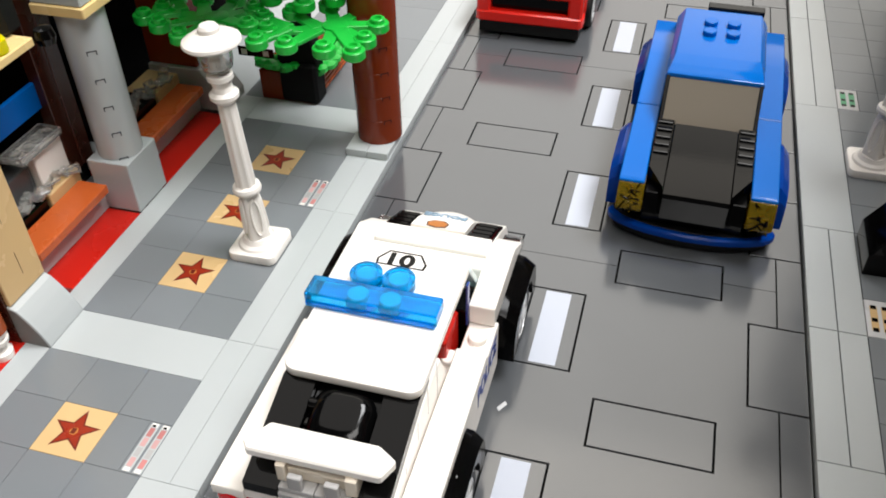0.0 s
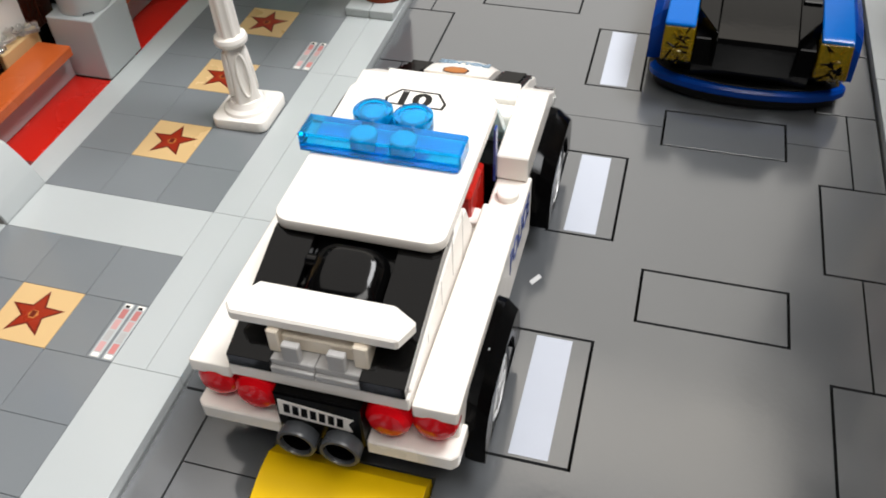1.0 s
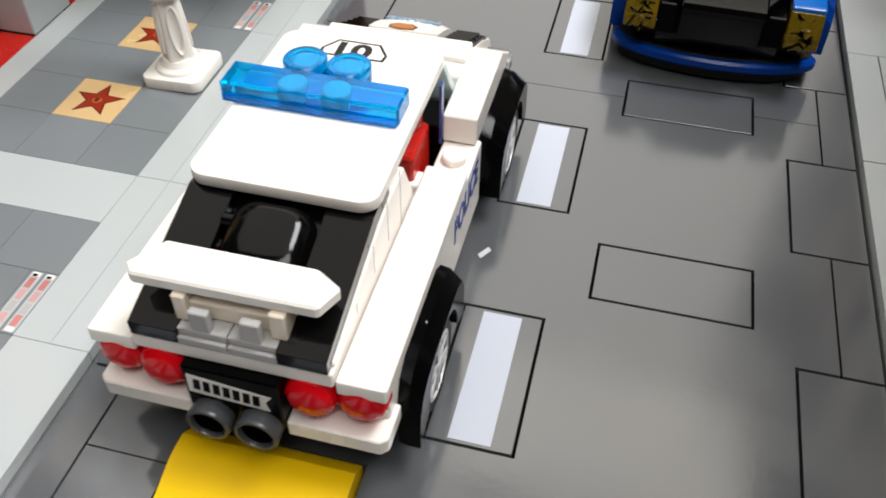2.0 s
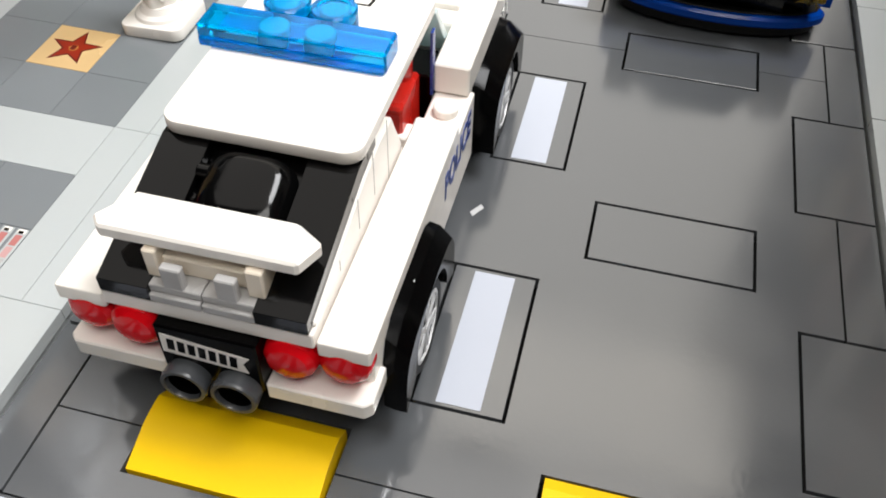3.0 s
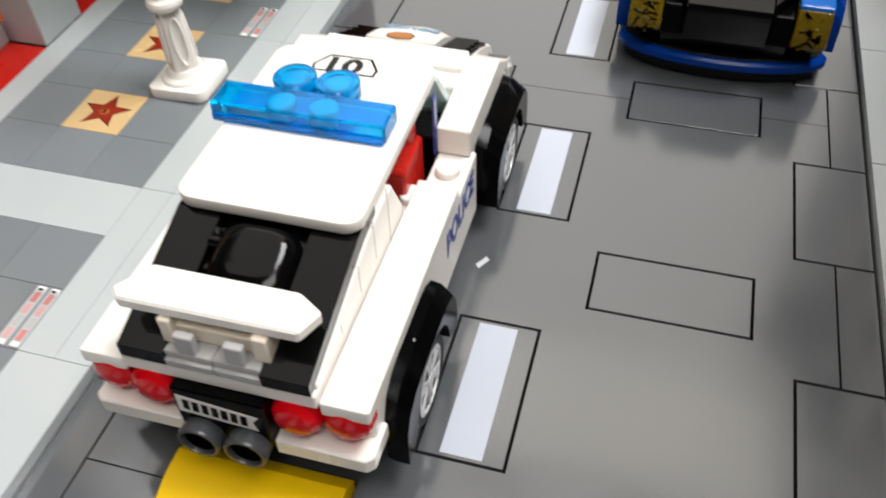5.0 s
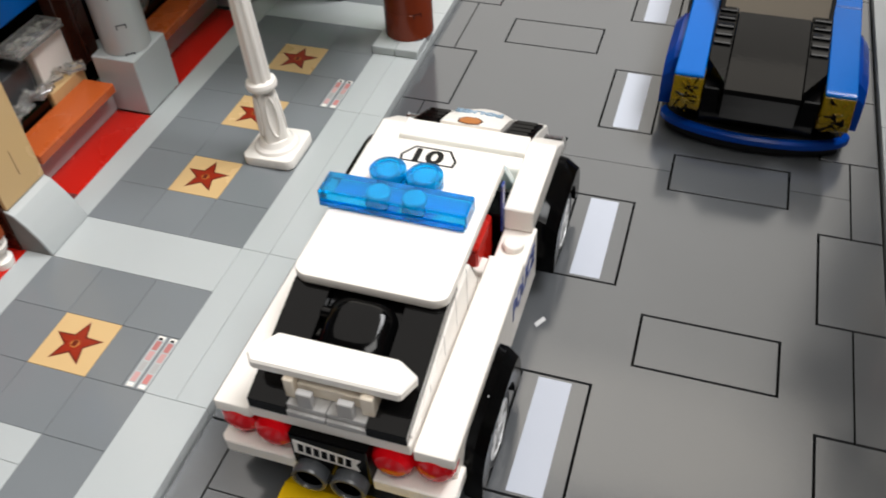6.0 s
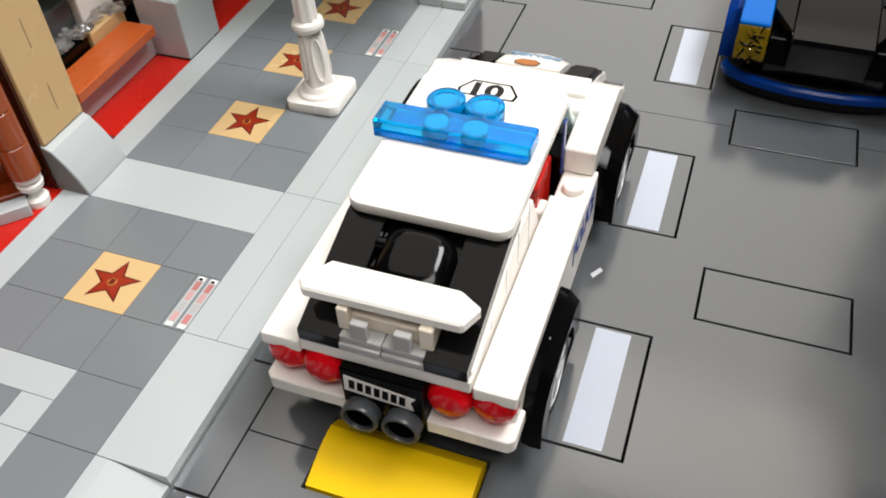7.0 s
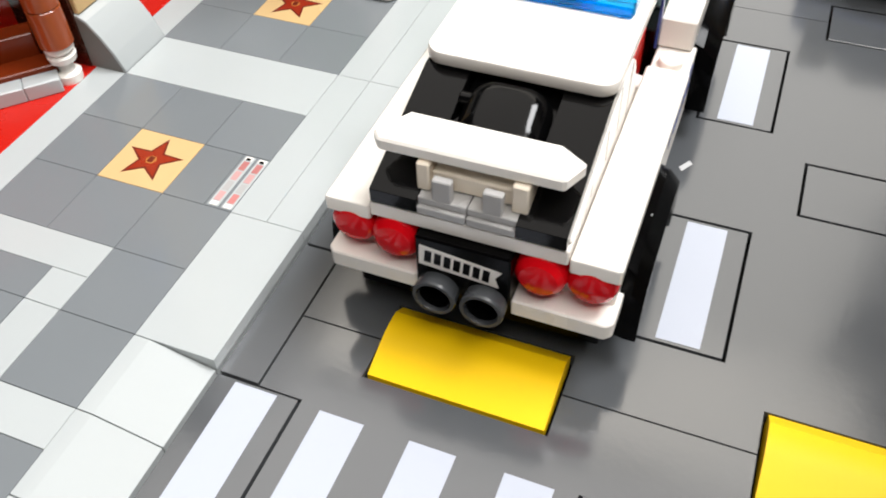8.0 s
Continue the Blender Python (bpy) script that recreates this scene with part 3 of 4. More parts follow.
    box(br, c - 0.8, c + 0.8, -5.65, -5.35, 4.52, 4.74, bev=0.03)
    part("wing_bracket", br, CREAM, car, "slotted off-white wing bracket")
    part("bracket_stud", T(disc_profile(0.24, c - 0.3, c + 0.3, 0.03), 0, -5.62, 4.46, "x", 18), SILVER, car)
    part("rear_wing", PR([(c - 1.55, -5.2), (c - 2.03, -5.92), (c - 1.84, -6.16), (c + 1.72, -6.12), (c + 1.97, -5.55), (c + 1.42, -5.2)], "z", 4.74, 5.04, bev=0.05), WHITE, car, "white rear wing with pointed ends")
    # roof and lights
    roof = part("roof", PR(rounded_rect(c - 1.98, c + 1.98, -3.6, 2.0, 0.4), "z", 4.98, 5.28, bev=0.05, caps=True), WHITE, car, "white roof panel with rounded corners")
    part("roof_number_frame", PR([(c - 0.86, 1.1), (c - 0.9, 1.36), (c - 0.6, 1.8), (c + 0.44, 1.8), (c + 0.72, 1.36), (c + 0.68, 1.1)], "z", 5.278, 5.286, bev=0), BLACK, roof)
    part("roof_number_field", PR([(c - 0.79, 1.16), (c - 0.82, 1.35), (c - 0.56, 1.73), (c + 0.4, 1.73), (c + 0.64, 1.35), (c + 0.61, 1.16)], "z", 5.28, 5.29, bev=0), WHITE, roof)
    lettering("roof_number", "01", 0.76, BLACK, roof, (c - 0.18, 1.44, 5.29), (-1, 0, 0), (0, -1, 0), narrow=1.3, bold=0.03)
    bar = bmesh.new()
    box(bar, c - 2.26, c + 1.74, -1.18, -0.32, 5.29, 5.76, bev=0.05)
    box(bar, c - 2.22, c + 1.7, -1.24, -1.14, 5.29, 5.5, bev=0.03)
    part("light_bar", bar, C_BLUE, car, "clear blue light bar across the roof")
    for i in (1, 2):
        part("light_bar_tube", T(disc_profile(0.32, 5.34, 5.7), c - 1.71 + i * 0.98, -0.74, seg=20), C_CYAN, car)
    for x in (c - 0.8, c + 0.22):
        part("round_light", T([(0.3, 5.28), (0.3, 5.38), (0.5, 5.38), (0.5, 5.72), (0.46, 5.76), (0.36, 5.76), (0.34, 5.72), (0.02, 5.72)], x, 0.16, seg=28), C_BLUE, car, "round clear blue lamp")
    for x in (c - 0.8, c + 0.22):
        part("lamp_core", T(disc_profile(0.3, 5.4, 5.68), x, 0.16, seg=20), C_CYAN, car)
    part("windscreen", PR([(2.0, 4.92), (1.8, 4.92), (3.1, 3.1), (3.4, 3.1)], "x", c - 1.96, c + 1.96, bev=0.02), C_PALE, car, "pale clear windscreen")
    # bonnet
    bonnet = part("bonnet", PR([(3.4, 2.0), (3.4, 3.62), (3.5, 3.7), (4.8, 3.66), (6.2, 3.1), (7.3, 2.5), (7.6, 2.0), (7.6, 1.4), (6.5, 1.4)], "x", c - 2.0, c + 2.0), WHITE, car, "white sloping bonnet with printed badge")
    for s in (-1, 1):
        x0, x1 = sorted((c + s * 1.0, c + s * 1.98))
        vent = part("bonnet_vent", PR([(4.7, 3.62), (4.7, 3.77), (6.75, 2.9), (6.75, 2.75)], "x", x0, x1, bev=0.02), BLACK, bonnet, "black louvred vent")
        for k in range(4):
            y = 5.0 + k * 0.44
            z = 3.76 - (y - 4.7) * 0.9 / 2.1
            part("louvre", B(x0 + 0.14, x1 - 0.14, y, y + 0.2, z - 0.06, z + 0.05, bev=0.02), BLACK, vent)
    part("bonnet_ridge", B(c - 2.0, c + 2.0, 3.95, 4.8, 3.6, 3.86, bev=0.03), WHITE, bonnet)
    bulge = bmesh.new()
    lines = []
    for i in range(13):
        u = -1 + i / 6
        k = 0.5 * u * u
        lines.append([bulge.verts.new((c + 0.99 * u, y - (k * (y - 5.0) / 2.7), z)) for y, z in ((4.9, 3.5), (5.0, 3.79), (5.6, 3.61), (6.2, 3.41), (6.7, 3.17), (7.1, 2.92), (7.45, 2.62), (7.7, 2.3), (7.7, 2.0))])
    for p, q in zip(lines, lines[1:]):
        for i in range(8):
            bulge.faces.new((p[i], p[i + 1], q[i + 1], q[i]))
    bulge.faces.new(lines[0])
    bulge.faces.new(lines[-1][::-1])
    bmesh.ops.recalc_face_normals(bulge, faces=bulge.faces[:])
    part("bonnet_bulge", bulge, WHITE, bonnet)
    shield = PR([(-0.28, -0.22), (-0.32, 0.05), (-0.16, 0.24), (0.16, 0.24), (0.32, 0.05), (0.28, -0.22), (0, -0.3)], "z", 0.0, 0.008, bev=0)
    shield.transform(Matrix.Translation((c - 0.1, 5.35, 3.69)) @ Matrix.Scale(1.25, 4) @ Matrix.Rotation(math.atan2(-0.38, 1.2), 4, "X"))
    part("badge", shield, DARKBROWN, bonnet, "small gold shield print with dark rim")
    inner = PR([(-0.26, -0.2), (-0.29, 0.05), (-0.14, 0.21), (0.14, 0.21), (0.29, 0.05), (0.26, -0.2), (0, -0.27)], "z", 0.004, 0.012, bev=0)
    inner.transform(Matrix.Translation((c - 0.1, 5.35, 3.692)) @ Matrix.Scale(1.2, 4) @ Matrix.Rotation(math.atan2(-0.38, 1.2), 4, "X"))
    part("badge_field", inner, GOLD, bonnet)
    lettering("bonnet_word", "POLICE", 0.44, PRINTPALE, bonnet, (c - 0.03, 6.2, 3.405), (-1, 0, 0), (0, -0.9, 0.37), depth=0.025, narrow=1.1)
    # side words
    lettering("side_word", "POLICE", 0.98, PRINTBLUE, car, (c + 2.926, 0.3, 2.24), (0, 1, 0), (0, 0, 1), narrow=0.78, bold=0.03)
    lettering("side_word", "POLICE", 0.98, PRINTBLUE, car, (c - 2.926, 0.3, 2.24), (0, -1, 0), (0, 0, 1), narrow=0.78, bold=0.03)
    # seats
    for d in (-1.1, 1.1):
        bm = B(c + d - 0.6, c + d + 0.6, -0.1, 1.4, 2.0, 3.6, bev=0.06)
        turned(bm, disc_profile(0.34, 3.48, 4.0, 0.06), c + d + 0.15, 1.15)
        part("seat", bm, CARPET, car, "red seat block inside the cabin")
    part("dashboard", B(c - 1.9, c + 1.9, 1.8, 2.9, 2.0, 3.2), BLACK, car)
    return car


police_car()


def blue_car():
    c = 2.65
    car = thing("blue_sports_car", (c, 17, 0), "bright blue toy sports car with black bonnet", "toy car")
    part("chassis", B(c - 2.6, c + 2.6, 11.3, 25.0, 0.4, 1.6), BLACK, car)
    bm = bmesh.new()
    pts = []
    for i in range(13):
        a = math.pi * i / 12
        pts.append((c + 3.35 * math.cos(a), 11.6 - 1.15 * math.sin(a)))
    prism(bm, pts + [(c - 3.0, 12.2), (c + 3.0, 12.2)], "z", 0.5, 0.86, bev=0.08)
    part("front_splitter", bm, SHADEBLUE, car, "blue rounded front splitter with shade in its colour")
    # Added black piece: paints the shadow that lies under the splitter.
    part("front_lip", PR([(c + (x - c) * 0.94, y + 0.22) for x, y in pts] + [(c - 2.9, 12.2), (c + 2.9, 12.2)], "z", 0.12, 0.5, bev=0.03), RUBBER, car, "black piece standing for the shadow below the splitter")
    part("splitter_top", PR([(c + (x - c) * 0.945, y + 0.2) for x, y in pts] + [(c - 2.6, 12.2), (c + 2.6, 12.2)], "z", 0.86, 0.92, bev=0.02), RUBBER, car)
    part("grille", PR([(10.95, 0.9), (10.75, 1.5), (10.8, 2.5), (12.4, 2.6), (12.4, 0.9)], "x", c - 1.95, c + 1.95), SATIN, car, "black front grille")
    for s in (-1, 1):
        def X(a, b):
            return (c + a, c + b) if s > 0 else (c - b, c - a)
        part("front_fender", PR([(10.8, 2.8), (10.78, 2.9), (10.95, 2.98), (15.9, 3.4), (15.9, 1.3), (12.2, 1.3), (11.6, 1.6)], "x", *X(2.0, 3.0)), BLUE, car)
        part("rear_fender", PR([(15.95, 1.3), (15.95, 3.4), (20.0, 3.8), (23.4, 3.8), (23.8, 3.4), (23.8, 1.3)], "x", *X(2.0, 3.0)), BLUE, car)
        part("headlight", PR([(10.75, 1.5), (10.4, 1.75), (10.45, 2.1), (10.78, 2.82), (11.6, 2.8), (11.6, 1.5)], "x", *X(1.98, 3.0)), C_YELLOW, car, "clear yellow headlight")
        rng = random.Random(11 + s)
        for k in range(22):
            z = 1.62 + 1.1 * rng.random()
            y = 10.4 + (0.35 * (1.75 - z) / 0.25 if z < 1.75 else 0.05 * (z - 1.75) / 0.35 if z < 2.1 else 0.05 + 0.33 * (z - 2.1) / 0.72)
            w = rng.uniform(0.1, 0.26)
            shard = B(-w, w, -0.02, 0.06, -0.03, 0.03, bev=0.012)
            shard.transform(Matrix.Translation((c + s * rng.uniform(2.22, 2.78), y, z)) @ Matrix.Rotation(rng.uniform(-1.2, 1.2), 4, "Y") @ Matrix.Rotation(rng.uniform(-0.5, 0.3), 4, "X"))
            part("headlight_facet", shard, C_YELLOW if k % 3 == 0 else SATIN, car)
        for yc in (14.0, 22.2):
            part("mudguard", flare(yc, 1.12, 1.3, c + s * 2.97, c + s * 3.5, 1.95, 2.9, 0.75), SHADEBLUE, car)
            wheel(car, c + s * 2.5, c + s * 3.45, yc)
        wing = bmesh.new()
        prism(wing, [(c + s * 1.27, 10.55), (c + s * 1.98, 11.7), (c + s * 1.98, 14.6), (c + s * 1.27, 14.6)], "z", 1.6, 3.0, bev=0)
        for v in wing.verts:
            if v.co.z > 2.0:
                v.co.z = 2.86 + (v.co.y - 10.4) * 0.185
        bmesh.ops.bevel(wing, geom=wing.edges[:], offset=0.03, segments=1, affect="EDGES", profile=0.5)
        part("bonnet_side", wing, BLACK, car)
        for k in range(5):
            y = 12.45 + k * 0.44
            part("louvre", B(*X(1.33, 1.94), y, y + 0.25, 3.16 + k * 0.08, 3.35 + k * 0.08, bev=0.03), BLACK, car)
        part("door_glass", PR([(15.6, 3.5), (16.4, 4.75), (20.0, 4.75), (21.0, 3.8)], "x", *X(1.8, 1.96)), SMOKE, car)
    part("bonnet", PR([(10.4, 1.6), (10.2, 2.7), (10.3, 2.85), (12.2, 3.3), (14.3, 3.6), (14.3, 1.6)], "x", c - 1.24, c + 1.24, bev=0), BLACK, car, "glossy black bonnet")
    for s in (-1, 1):
        part("windscreen_pillar", PR([(14.3, 3.54), (15.98, 4.91), (16.4, 4.86), (16.2, 3.3)], "x", *sorted((c + s * 1.81, c + s * 1.95)), bev=0.02), BLACK, car)
    part("windscreen", PR([(14.35, 3.5), (16.0, 4.85), (16.4, 4.85), (16.2, 3.3)], "x", c - 1.8, c + 1.8, bev=0), SMOKE, car, "smoky brown windscreen")
    rows = []
    for y, top, low, ht, hl in ((15.95, 4.98, 4.74, 1.96, 2.02), (16.6, 5.12, 4.6, 1.86, 2.02), (17.4, 5.2, 4.78, 1.76, 2.02), (22.0, 5.2, 4.7, 1.7, 2.04), (23.6, 4.3, 3.7, 1.7, 2.0)):
        rows.append([(c - hl, y, low), (c - ht, y, top), (c + ht, y, top), (c + hl, y, low)])
    shell = bmesh.new()
    vs = [[shell.verts.new(p) for p in row] for row in rows]
    for p, q in zip(vs, vs[1:]):
        for i in range(4):
            shell.faces.new((p[i], p[(i + 1) % 4], q[(i + 1) % 4], q[i]))
    shell.faces.new(vs[0])
    shell.faces.new(vs[-1][::-1])
    bmesh.ops.recalc_face_normals(shell, faces=shell.faces[:])
    bmesh.ops.bevel(shell, geom=shell.edges[:], offset=0.06, segments=2, affect="EDGES", profile=0.5)
    part("roof", shell, BLUE, car, "glossy blue tapered roof shell")
    part("cabin", B(c - 1.8, c + 1.8, 16.0, 23.5, 1.6, 4.1), BLUE, car)
    for x in (c - 0.5, c + 0.5):
        for y in (19.5, 20.5):
            part("stud", stud(bmesh.new(), x, y, 5.2), BLUE, car)
    part("tail_wing", B(c - 0.7, c + 1.9, 23.3, 23.9, 4.5, 4.78), BLACK, car, "black rear wing")
    return car


sports_car = blue_car()
sports_car.rotation_euler = (0, 0, radians(-1.2))
sports_car.location.x -= 0.05 * S


def red_car():
    c = -7.35
    car = thing("red_car", (c, 34.0, 0), "bright red toy car with black grille", "toy car")
    part("chassis", B(c - 2.6, c + 2.6, 29, 40, 0.4, 1.2), BLACK, car)
    # Black filler put in for the dark shadow beneath the red car.
    part("front_valance", B(c - 2.85, c + 2.85, 28.35, 29.2, 0.25, 0.98), RUBBER, car, "black filler standing for the shadow under the bumper")
    part("bumper", PR([(c - 3.05, 29.2), (c - 3.05, 28.25), (c - 2.9, 28.08), (c + 2.9, 28.08), (c + 3.05, 28.25), (c + 3.05, 29.2)], "z", 0.98, 1.62, bev=0.1), RED, car)
    part("body", B(c - 3.0, c + 3.0, 29.0, 41, 1.2, 3.2, bev=0.15), RED, car)
    part("grille", B(c - 2.2, c + 2.2, 28.6, 29.1, 1.55, 2.5), BLACK, car)
    part("grille_frame", B(c - 2.98, c + 2.98, 28.2, 29.3, 2.5, 3.1, bev=0.12), RED, car)
    for s in (-1, 1):
        part("side", B(c + s * 2.58 - 0.4, c + s * 2.58 + 0.4, 28.16, 29.4, 1.5, 2.9, bev=0.12), RED, car)
        for yc in (31.0, 38.0):
            wheel(car, c + s * 2.4, c + s * 3.3, yc)
    part("cabin", B(c - 2.0, c + 2.0, 32, 38, 3.2, 4.8, bev=0.3), BLACK, car)
    return car


red_car().location.y -= 1.0 * S

# ---- street furniture ----


def notch_mark(cx, cy, z, r, turn):
    """A small moulded bracket mark on a round brick."""
    bm = bmesh.new()
    m = Matrix.Translation((cx, cy, z)) @ Matrix.Rotation(radians(turn), 4, "Z")
    for du, dz, w, t in ((0, 0.12, 0.36, 0.04), (-0.17, 0.04, 0.04, 0.18), (0.17, 0.04, 0.04, 0.18)):
        for v in bmesh.ops.create_cube(bm, size=1.0)["verts"]:
            v.co = m @ Vector((r - 0.005 - 0.5 * (du * du) + v.co.x * 0.03, du + v.co.y * w, dz + v.co.z * t))
    return bm


def lamp_post(x, y, lean):
    lamp = thing("street_lamp", (x, y, PV), "white ornate toy street lamp with clear globe", "street lamp", "street lamps")
    part("base_plate", PR(rounded_rect(x - 1, x + 1, y - 1, y + 1, 0.3), "z", PV, PV + 0.4, bev=0.06, caps=True), WHITE, lamp)
    part("foot", T([(0.86, 0.78), (0.8, 0.9), (0.66, 0.98), (0.58, 1.1), (0.55, 1.16), (0.02, 1.17)], x, y, seg=28), WHITE, lamp)
    post = bmesh.new()
    loops = []
    for z, w, r in ((1.1, 0.45, 0.2), (1.3, 0.41, 0.15), (2.2, 0.37, 0.13), (3.05, 0.33, 0.13), (3.25, 0.32, 0.18)):
        loops.append([post.verts.new((x + (u - v) * 0.7071, y + (u + v) * 0.7071, z)) for u, v in rounded_rect(-w, w, -w, w, r, 5)])
    for p, q in zip(loops, loops[1:]):
        for i in range(len(p)):
            post.faces.new((p[i], p[(i + 1) % len(p)], q[(i + 1) % len(p)], q[i]))
    post.faces.new(loops[-1])
    bmesh.ops.recalc_face_normals(post, faces=post.faces[:])
    part("pedestal", post, WHITE, lamp)
    for k in range(4):
        m = Matrix.Translation((x, y, 0)) @ Matrix.Rotation(k * math.pi / 2 + math.pi / 4, 4, "Z")
        rim = bmesh.new()
        hoops = []
        for i in range(28):
            a = 2 * math.pi * i / 28
            hoop = []
            for n in range(8):
                b = 2 * math.pi * n / 8
                cu, cz = (0.18 + 0.06 * math.cos(b)) * math.cos(a), (0.8 + 0.065 * math.cos(b)) * math.sin(a)
                hoop.append(rim.verts.new(m @ Vector((0.395 - 0.045 * (cz / 0.8) + 0.07 * math.sin(b), cu, 2.18 + cz))))
            hoops.append(hoop)
        for i in range(28):
            p, q = hoops[i], hoops[(i + 1) % 28]
            for n in range(8):
                rim.faces.new((p[n], p[(n + 1) % 8], q[(n + 1) % 8], q[n]))
        bmesh.ops.recalc_face_normals(rim, faces=rim.faces[:])
        part("pedestal_panel", rim, WHITE, lamp, "raised oval rim of the pedestal panel")
    part("ring", T([(0.4, 3.2), (0.54, 3.3), (0.56, 3.42), (0.52, 3.54), (0.36, 3.6)], x, y), WHITE, lamp)
    shaft = bmesh.new()
    seg = 32
    rings = []
    for z, r in ((3.55, 0.36), (7.25, 0.3)):
        rings.append([shaft.verts.new((x + (r + 0.035 * (i % 4 < 2)) * math.cos(2 * math.pi * i / seg), y + (r + 0.035 * (i % 4 < 2)) * math.sin(2 * math.pi * i / seg), z)) for i in range(seg)])
    for i in range(seg):
        shaft.faces.new((rings[0][i], rings[0][(i + 1) % seg], rings[1][(i + 1) % seg], rings[1][i]))
    part("shaft", shaft, WHITE, lamp, "white fluted shaft")
    part("collar", T([(0.29, 7.1), (0.4, 7.2), (0.53, 7.36), (0.53, 7.5), (0.4, 7.62), (0.34, 7.8), (0.39, 8.0), (0.47, 8.08), (0.47, 8.24), (0.36, 8.32), (0.29, 8.38), (0.29, 8.8), (0.25, 8.86), (0.02, 8.88)], x, y), WHITE, lamp)
    part("globe", T([(0.33, 8.34), (0.53, 8.5), (0.6, 8.8), (0.62, 9.36), (0.59, 9.36), (0.57, 8.82), (0.5, 8.56), (0.3, 8.42)], x, y), C_CLEAR, lamp, "clear globe")
    part("cap", T([(0.55, 9.3), (0.96, 9.36), (1.03, 9.45), (1.0, 9.54), (0.7, 9.72), (0.38, 9.82), (0.36, 9.96), (0.28, 10.06), (0.02, 10.1)], x, y, seg=40), WHITE, lamp, "white domed cap with knob")
    lamp.rotation_euler = (0, radians(lean), 0)
    return lamp


lamp_post(-14, 6, -2.3)
lamp_post(10, 18, 0)
solid("black_box", PR([(9.05, PV), (9.05, 1.3), (10.2, 3.2), (13, 3.2), (13, PV)], "y", 10.4, 12.8, bev=0.04), BLACK, (11, 11.6, PV), "glossy black slope brick on the pavement", "brick")


def leaf_plate(name, parent, cx, cy, z, turn, scale=1.0, more=()):
    """Flat moulded foliage: forked arms that end in round knobs."""
    bm = bmesh.new()
    m = Matrix.Translation((cx, cy, 0)) @ Matrix.Rotation(radians(turn), 4, "Z") @ Matrix.Scale(scale, 4)
    arms = [((0, 0), (2.6, 0.1)), ((0.6, 0), (1.8, 1.4)), ((0.6, 0), (1.7, -1.4)), ((0, 0), (0.4, 1.9)), ((0, 0), (0.3, -1.9)), ((0, 0), (-1.1, 1.3)), ((0, 0), (-1.0, -1.3)),
            ((1.8, 0), (2.9, 1.0)), ((1.8, 0), (2.8, -1.0)), ((0, 0), (-1.6, 0.1)), *more]
    for k, ((ax, ay), (bx, by)) in enumerate(arms):
        a, b = m @ Vector((ax, ay, 0)), m @ Vector((bx, by, 0))
        d = (b - a).normalized()
        n = Vector((-d.y, d.x, 0)) * 0.27
        prism(bm, [tuple((p)[:2]) for p in (a + n * 1.3, a - n * 1.3, b - n * 0.8, b + n * 0.8)], "z", z + 0.08 + 0.006 * k, z + 0.24 + 0.012 * k, bev=0.03)
        turned(bm, [(0.4, z), (0.46, z + 0.06), (0.46, z + 0.36), (0.42, z + 0.4), (0.31, z + 0.4), (0.3, z + 0.56), (0.27, z + 0.58), (0.18, z + 0.58), (0.16, z + 0.46), (0.02, z + 0.46)], b.x, b.y, seg=18)
    o = m @ Vector((0, 0, 0))
    turned(bm, [(0.02, z + 0.0), (0.55, z + 0.02), (0.55, z + 0.34), (0.45, z + 0.37), (0.02, z + 0.37)], o.x, o.y, seg=16)
    return part(name, bm, GREEN, parent, "bright green moulded leaf plate, upper ones unseen and added for shade")


def tree():
    x, y = -11.92, 14.8
    t = thing("toy_tree", (x, y, PV), "toy tree with brown round trunk and green leaf plates", "tree")
    for i in range(9):
        z0 = 0.76 + i * 1.2
        part("trunk_brick", T(disc_profile(1.04, z0 + 0.001, z0 + 1.199, 0.008), x, y, seg=40), BROWN, t, "glossy reddish brown round brick")
        part("notch", notch_mark(x, y, z0 - 0.1, 1.04, -48), DARKBROWN, t)
    leaf_plate("leaf_plate", t, -12.8, 12.9, 6.7, 200, 1.08, [((-0.1, 0.2), (-0.69, 2.22))])
    leaf_plate("leaf_plate", t, -17.7, 12.0, 6.9, 172, 1.0)
    leaf_plate("leaf_plate", t, -14.6, 15.0, 7.3, 150, 1.0)
    # Unseen upper crown, added to shade the pavement and the red carpet.
    for k, (lx, ly, turn) in enumerate(((-14.6, 16.4, 190), (-16.6, 17.4, 150), (-15.0, 18.6, 120), (-18.0, 15.6, 200), (-17.4, 12.6, 150), (-18.6, 14.4, 210), (-19.6, 11.8, 180), (-15.6, 12.4, 240), (-15.8, 14.6, 100), (-16.8, 16.0, 60), (-14.2, 13.6, 20), (-17.2, 10.9, 300))):
        leaf_plate("leaf_plate", t, lx, ly, 10.2 + 0.6 * (k % 4), turn, 1.1)
    return t


tree()
for i in range(2):
    solid("base_tile", B(-13.05 + i * 1.02, -12.05 + i * 1.02, 13.15, 15.2, PV, PV + 0.36, bev=0.03), LIGHT, (-12.5 + i, 14.2, PV), "light grey tile under the toy tree trunk", "tile", "tree base tiles")


